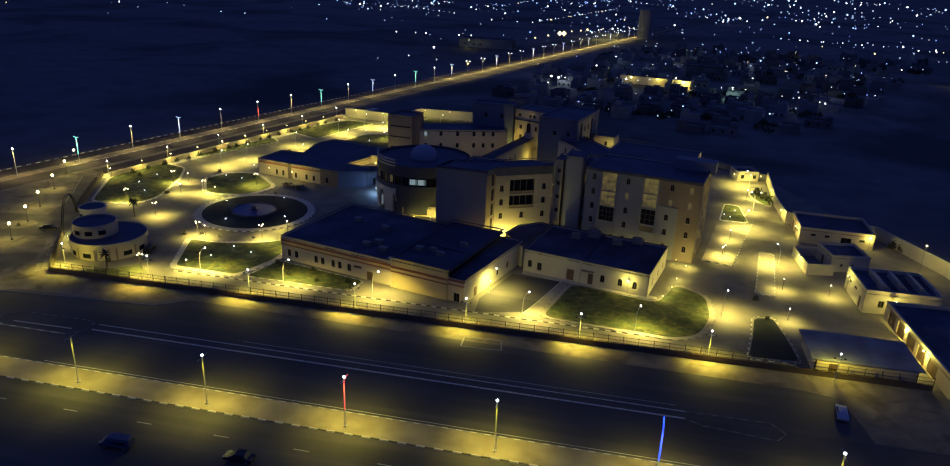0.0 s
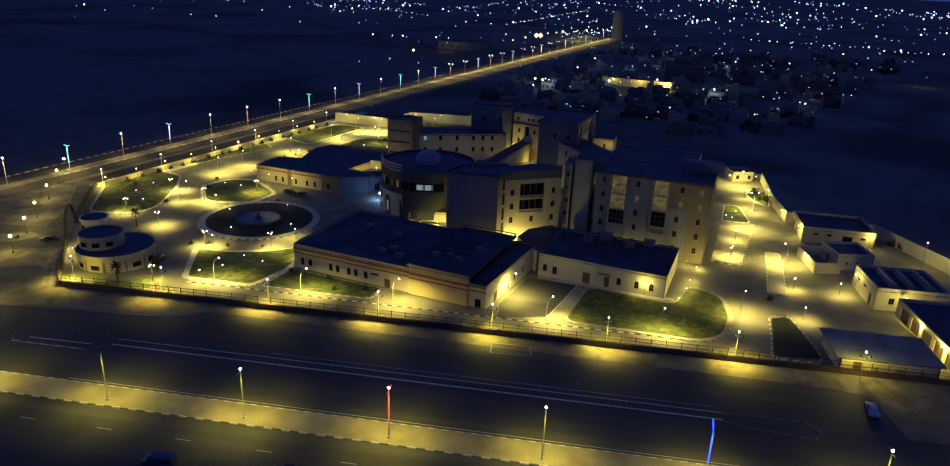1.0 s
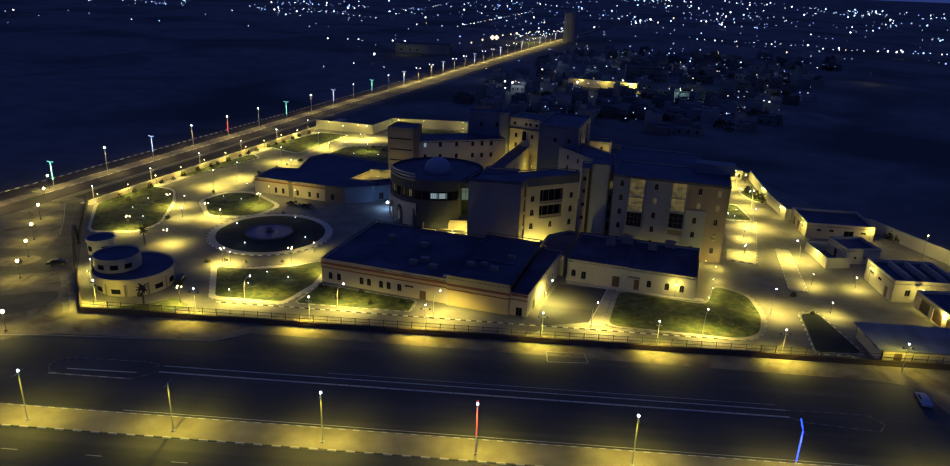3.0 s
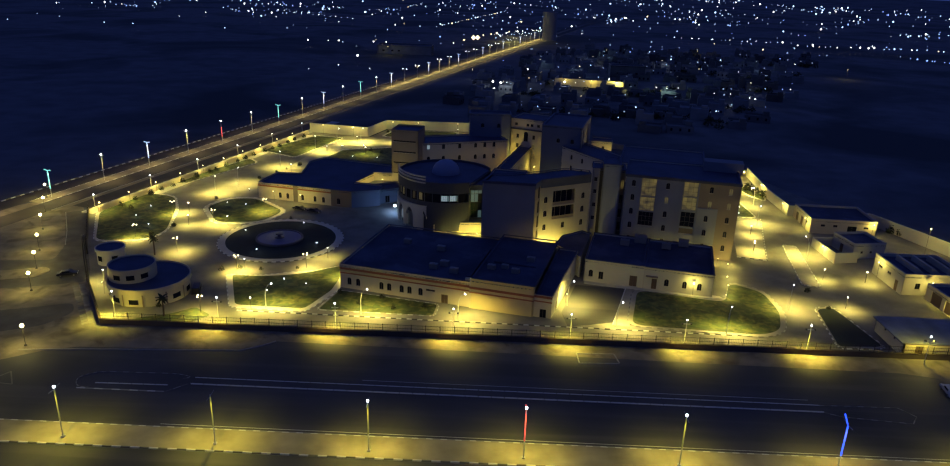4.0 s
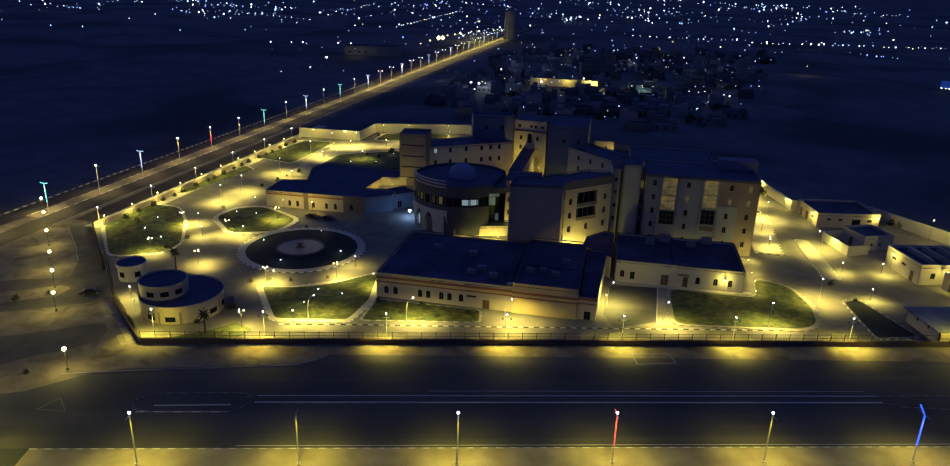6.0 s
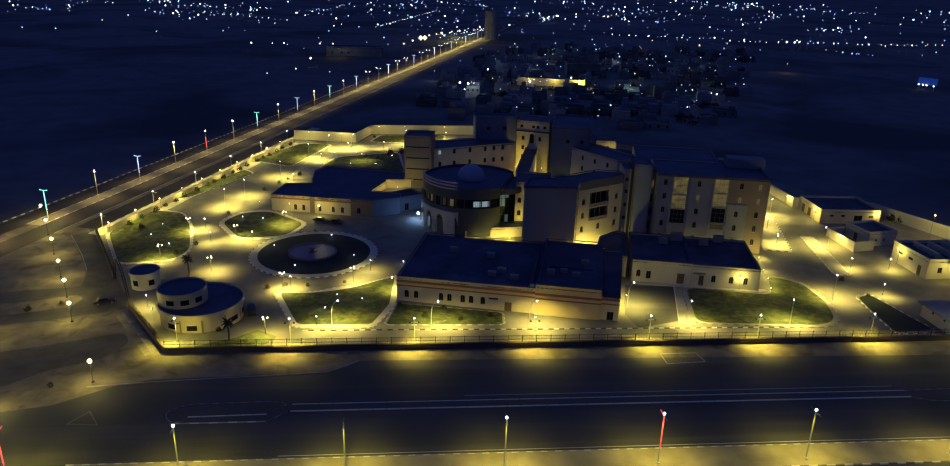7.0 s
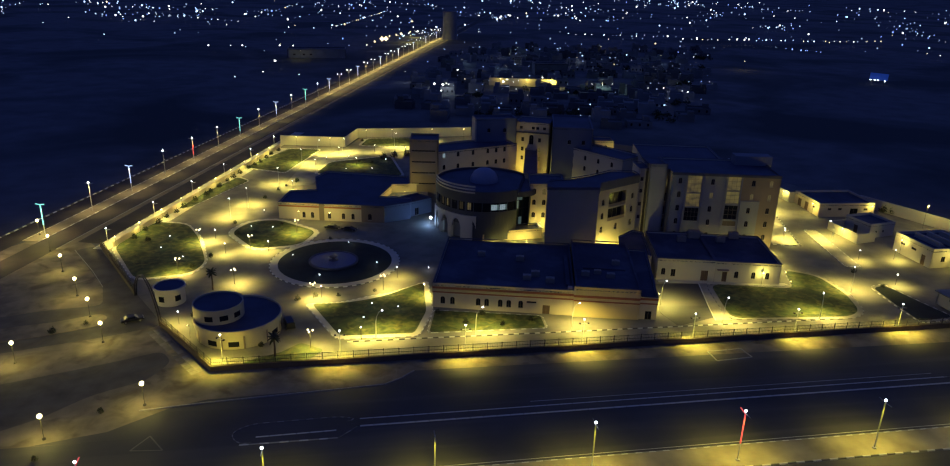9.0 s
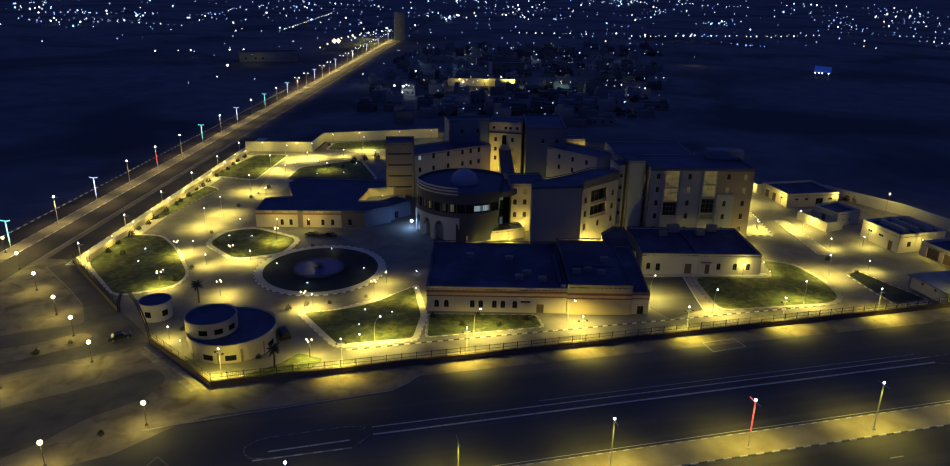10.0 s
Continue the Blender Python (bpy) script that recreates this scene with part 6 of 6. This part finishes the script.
# ---- road paint ----
def dashes(name, x0, x1, y, step, length, w=0.16):
    ob = thing(name, "worn white lane dashes on asphalt", "road marking", kind="structure")
    bm = bmesh.new()
    prism(bm, [(0, -w / 2), (length, -w / 2), (length, w / 2), (0, w / 2)], 0.03, 0.036)
    first = part("dash", bm, PAINT, ob)
    first.matrix_basis = pose(x0, y, 0)
    for i in range(1, int((x1 - x0) / step)):
        share("dash", first, ob, pose(x0 + step * i, y, 0))


dashes("marking_south", -123.6, 110, 86.2, 13.6, 2.6)
for x0, x1, y in ((-97, 120, 98.4), (-66, 17, 114.75)):
    bm = bmesh.new()
    prism(bm, [(x0, y - 0.07), (x1, y - 0.07), (x1, y + 0.07), (x0, y + 0.07)], 0.03, 0.035)
    tagged(part("marking_edge", bm, PAINT), "faded pale edge line on asphalt", "road marking", kind="structure")
kerb_line("slab_outside_fence", [(-24.5, 128.6), (-16.8, 128.9), (-16.2, 125.2), (-24.3, 124.6)], True, step=1.5, width=0.35, height=0.1, mats=(KERB_G,), label="low concrete frame set in the verge")

# ---- distance ----
wt = thing("water_tower", "tall pale concrete water tower in the distance", "water tower", pose(17, 872, 0))
bm = bmesh.new()
lathe(bm, [(8.6, 0), (8.3, 6), (8.2, 31), (7.8, 31.6), (0.02, 32.4)], 36)
smooth(part("shaft", bm, TAUPE, wt))
for z in (22.6, 31.0):
    bm = bmesh.new()
    lathe(bm, [(8.25, z), (8.45, z), (8.45, z + 0.5), (8.25, z + 0.5)], 36)
    part("gallery", bm, TAUPE, wt)

hm = thing("house", "low flat-roofed house in the dark town", "house", group="houses of the town")
houses = []
for variant in range(4):
    w, d, h = ((11, 9, 3.8), (9, 10, 4.4), (13, 9, 3.6), (9, 9, 6.2))[variant]
    ob = hm if variant == 0 else thing("house", "low flat-roofed house in the dark town", "house", group="houses of the town")
    bm = bmesh.new()
    prism(bm, [(-w / 2, -d / 2), (w / 2, -d / 2), (w / 2, d / 2), (-w / 2, d / 2)], 0, h - 0.8)
    for a, b in (((-w / 2, -d / 2), (w / 2, -d / 2)), ((w / 2, -d / 2), (w / 2, d / 2)), ((w / 2, d / 2), (-w / 2, d / 2)), ((-w / 2, d / 2), (-w / 2, -d / 2))):
        beam(bm, a, b, -0.25, 0, h - 0.8, h)
    box(bm, w / 2 - 3.6, d / 2 - 3.6, h - 0.8, w / 2 - 0.5, d / 2 - 0.5, h + 1.8)
    part("wall", bm, HOUSE, ob)
    for i in range(3):
        bm = bmesh.new()
        x = -w / 2 + w * (i + 0.5) / 3
        box(bm, x - 0.5, -d / 2 - 0.05, 1.2, x + 0.5, -d / 2 + 0.02, 2.6)
        part("window", bm, GLASS, ob)
    houses.append(ob)
rng = random.Random(5)
count = 0
tries = 0
while count < 190 and tries < 5000:
    tries += 1
    y = rng.uniform(352, 760)
    x = rng.uniform(-70 + (y - 352) * 0.05, 80 + (y - 352) * 0.5)
    if y < 380 and x < 30 or (150 < x < 420 and y < 470) or abs(x - 17) < 16 and abs(y - 872) < 20:
        continue
    if (Vector((x, y)) - BO).dot(BR) < 40:
        continue
    gx, gy = round(x / 17) * 17 + rng.uniform(-2, 2), round(y / 19) * 19 + rng.uniform(-2, 2)
    key = (round(x / 17), round(y / 19))
    if key in WINDOWS:
        continue
    WINDOWS[key] = 1
    m = pose(gx, gy, 0, 0, 0, rng.choice((0, 90, 180, 270)) + rng.uniform(-6, 6) - 14)
    if count < 4:
        houses[count].matrix_basis = m
    else:
        copy_thing(houses[rng.randrange(4)], m)
    count += 1
for x, y, w, d, h, rz in ((-127, 668, 50, 18, 8, -48), (57, 562, 26, 12, 9, -12)):
    block("warehouse", "long pale warehouse in the dark town", "building", pose(x - w / 2, y, 0, 0, 0, 0), w, d, h, HOUSE, {"f": row((6, 14, 20), 2.4, 2.0, 1.4, "rect")})
lw = thing("lit_compound_wall", "long low wall washed by yellow light", "wall", pose(-2.2, 509, 0, 0, 0, -14))
bm = bmesh.new()
box(bm, 0, 0, 0, 47, 0.4, 5.2)
box(bm, 0, 0.4, 0, 0.4, 14, 5.2)
box(bm, 46.6, 0.4, 0, 47, 14, 5.2)
part("panel", bm, CREAM, lw)
for i, w in ((8, 300), (26, 600), (43, 2800)):
    a = radians(-14)
    wall_lamp(-2.2 + i * math.cos(a) + 2.6 * math.sin(a), 509 + i * math.sin(a) - 2.6 * math.cos(a), 5.0, w)

sg = thing("lit_billboard", "glowing blue roadside billboard far off", "billboard", pose(305.5, 514, 0, 0, 0, -55))
bm = bmesh.new()
for x in (-5, 5):
    tube(bm, [(x, 0, 0), (x, 0, 3.5)], 0.25, 8)
part("leg", bm, STEEL, sg)
bm = bmesh.new()
box(bm, -6.5, -0.3, 3.5, 6.5, 0.3, 8.5)
part("panel", bm, material("blue_panel_glow", (0.05, 0.1, 0.4), 0.5, emit=(0.03, 0.12, 0.75), power=0.17), sg, "blue glowing panel")
bm = bmesh.new()
for x in (-5.5, -2.5, 0, 4.8):
    ball(bm, (x, -0.7, 3.2), 0.38, 6, 4)
part("floodlight", bm, BULB, sg)


# dark groves among the houses
rng = random.Random(23)
bm = bmesh.new()
groves = [(rng.uniform(-30, 260), rng.uniform(365, 700), 9) for i in range(46)]
for gx, gy, size in groves:
    if (Vector((gx, gy)) - BO).dot(BR) < 40 or gx > 85 + (gy - 352) * 0.5:
        continue
    for k in range(rng.randrange(3, 7)):
        cx, cy, h = gx + rng.gauss(0, size * 0.5), gy + rng.gauss(0, size * 0.5), rng.uniform(2.6, 5.0)
        tube(bm, [(cx, cy, 0), (cx + 0.2, cy, h * 0.6)], 0.16, 5, r2=0.09)
        for n_ in range(90):
            a, q = rng.uniform(0, 6.283), rng.random() ** 0.5 * 2.6
            p = Vector((cx + math.cos(a) * q, cy + math.sin(a) * q, h * (0.22 + 0.85 * rng.random() * (1.15 - q / 2.8))))
            u = Vector((rng.uniform(-1, 1), rng.uniform(-1, 1), rng.uniform(-1, 1))).normalized() * 0.42
            v = u.cross(Vector((rng.uniform(-1, 1), rng.uniform(-1, 1), 1))).normalized() * 0.42
            bm.faces.new([bm.verts.new(c) for c in (p - u, p + v, p + u, p - v)])
tagged(part("far_trees", bm, LEAF), "loose groves of low dark trees among houses", "trees", kind="stuff")


# lights of the town: far too many to count
def town_lights(name, mat, spots, label):
    bm = bmesh.new()
    for x, y, z, r in spots:
        v = [bm.verts.new((x + a * r, y + b * r, z + c * r)) for a, b, c in ((1, 0, 0), (0, 1, 0), (-1, 0, 0), (0, -1, 0), (0, 0, 1), (0, 0, -1))]
        for i in range(4):
            bm.faces.new((v[i], v[(i + 1) % 4], v[4]))
            bm.faces.new((v[(i + 1) % 4], v[i], v[5]))
    tagged(part(name, bm, mat), label, "town lights", kind="stuff")


TOWN = {
    "cool": material("town_light_cool", (0.5, 0.5, 0.5), 0.5, emit=(0.45, 0.66, 1.0), power=3.0),
    "white": material("town_light_white", (0.5, 0.5, 0.5), 0.5, emit=(0.95, 0.97, 1.0), power=4.0),
    "warm": material("town_light_warm", (0.5, 0.4, 0.3), 0.5, emit=(1.0, 0.78, 0.45), power=2.6),
    "blue": material("town_light_blue", (0.2, 0.3, 0.6), 0.5, emit=(0.25, 0.40, 1.0), power=2.2),
    "dim": material("town_light_dim", (0.4, 0.4, 0.4), 0.5, emit=(0.38, 0.55, 0.85), power=1.0),
}
pools = {k: [] for k in TOWN}
rng = random.Random(11)


def add_light(x, y, z=None, big=1.0, kind=None):
    d = math.hypot(x + 50, y)
    kind = kind or rng.choices(("cool", "white", "warm", "blue", "dim"), (32, 13, 3, 10, 60))[0]
    r = d * 0.00078 * rng.choice((0.45, 0.55, 0.7, 0.8, 0.95, 1.4)) * big
    pools[kind].append((x, y, z if z is not None else rng.uniform(4, 9), r))


def bearing_spot(deg, drop):
    """A place on the plain, by its bearing from (-50, 0) and the dip of the line of sight."""
    dist = 68 / math.tan(radians(drop))
    return -50 + dist * math.sin(radians(deg)), dist * math.cos(radians(deg)), dist


# scattered far lights, denser in clusters and along streets
for i in range(760):
    b, dr = rng.uniform(-48, 62), rng.uniform(1.5, 5.6)
    if b < -14 and dr > 4.5 or (b > 26 and dr > 4.6):
        continue
    if rng.random() < (dr - 3.2) * 0.34 or (b < -20 and rng.random() < 0.55):
        continue
    x, y, d = bearing_spot(b, dr)
    add_light(x, y)
for i in range(66):
    b, dr = rng.uniform(-34, 60), rng.uniform(1.6, 3.4)
    for k in range(rng.randrange(4, 11)):
        x, y, d = bearing_spot(b + rng.uniform(-1.6, 1.6), dr + rng.uniform(-0.14, 0.14))
        add_light(x, y, kind=rng.choice(("cool", "white", "dim", "dim", "blue")))
for i in range(8):
    b, dr, sl = rng.uniform(-40, 55), rng.uniform(2.2, 4.6), rng.uniform(-0.05, 0.05)
    for k in range(rng.randrange(7, 16)):
        x, y, d = bearing_spot(b + k * 0.42, dr + k * sl + rng.uniform(-0.03, 0.03))
        add_light(x, y, 7, 0.9, rng.choice(("dim", "cool", "white")))
# nearer lights among the houses
for i in range(125):
    y = rng.uniform(360, 760)
    x = rng.uniform(-60 + (y - 352) * 0.05, 85 + (y - 352) * 0.5)
    if 150 < x < 420 and y < 470:
        continue
    if (Vector((x, y)) - BO).dot(BR) < 30:
        continue
    add_light(x, y, rng.uniform(4, 7.5), 0.95)
for x, y in ((-155, 590), (-132, 512), (-20, 540), (-45, 470), (-40, 466), (-36, 468), (2, 480), (60, 470), (66, 466), (74, 470), (92, 452), (110, 440), (112, 436)):
    add_light(x, y, 6.5, 1.5, "white")
for i in range(42):
    b, dr = rng.uniform(-2, 64), rng.uniform(1.5, 2.7)
    for k in range(rng.randrange(5, 12)):
        x, y, d = bearing_spot(b + rng.uniform(-1.9, 1.9), dr + rng.uniform(-0.12, 0.12))
        add_light(x, y, kind=rng.choice(("cool", "white", "dim", "dim")))
# streets of the town, each a loose row of lamps
for (x0, y0), (x1, y1), n_, kinds_ in (((169, 888), (300, 866), 15, ("white", "cool")), ((290, 832), (440, 836), 17, ("white", "white", "cool")), ((435, 816), (560, 832), 14, ("white", "warm", "cool")), ((-120, 937), (-29, 1381), 24, ("white", "cool", "warm")), ((360, 726), (380, 698), 7, ("blue",)), ((528, 1064), (562, 1073), 6, ("cool",))):
    for k in range(n_):
        q = (k + rng.uniform(-0.35, 0.35)) / n_
        add_light(x0 + (x1 - x0) * q, y0 + (y1 - y0) * q + rng.uniform(-9, 9), 6.5, 1.05, rng.choice(kinds_))
for x, y in ((-224, 705), (-205, 707), (-195, 709), (-162, 711), (-150, 712), (-157, 526), (-172, 500), (385, 862), (700, 985)):
    add_light(x, y, 6.5, 1.4, "white")
# orange street lamps at the boulevard's far end, then white ones
for x, y in ((-83, 676), (-75, 710), (-67, 740), (-63, 742), (-58, 773), (-50, 790), (-44, 806)):
    add_light(x, y, 11, 3.0, "warm")
for i in range(26):
    add_light(-46 + i * 2.4 + rng.uniform(-1.5, 1.5), 812 + i * 5.4 + rng.uniform(-14, 14), rng.uniform(5, 9), 1.1, rng.choice(("white", "warm", "white", "cool")))
for k, spots in pools.items():
    town_lights("town_lights_" + k, TOWN[k], spots, "countless small " + {"cool": "cool white", "white": "white", "warm": "warm", "blue": "blue", "dim": "dim"}[k] + " lights of a distant town")

# lamps that light the town's streets
for x, y, w, c in ((-38, 466, 900, WHITE), (66, 467, 1100, (0.55, 0.9, 0.8)), (5, 482, 500, WHITE), (100, 446, 500, WHITE), (40, 640, 700, WHITE), (140, 560, 500, WHITE), (-32, 826, 4200, WARM), (-16, 838, 3600, WARM), (-22, 895, 3000, WARM), (-140, 655, 500, WARM), (20, 560, 420, (0.5, 0.75, 1.0)), (85, 520, 380, (0.55, 0.9, 0.8)), (130, 500, 300, WHITE), (-8, 600, 300, (0.5, 0.75, 1.0)), (95, 620, 380, WHITE), (180, 640, 420, (0.5, 0.75, 1.0)), (240, 600, 300, WARM), (-60, 520, 240, WHITE), (60, 700, 420, (0.55, 0.9, 0.8)), (150, 720, 420, WARM)):
    wall_lamp(x, y, 7.5, w, c)
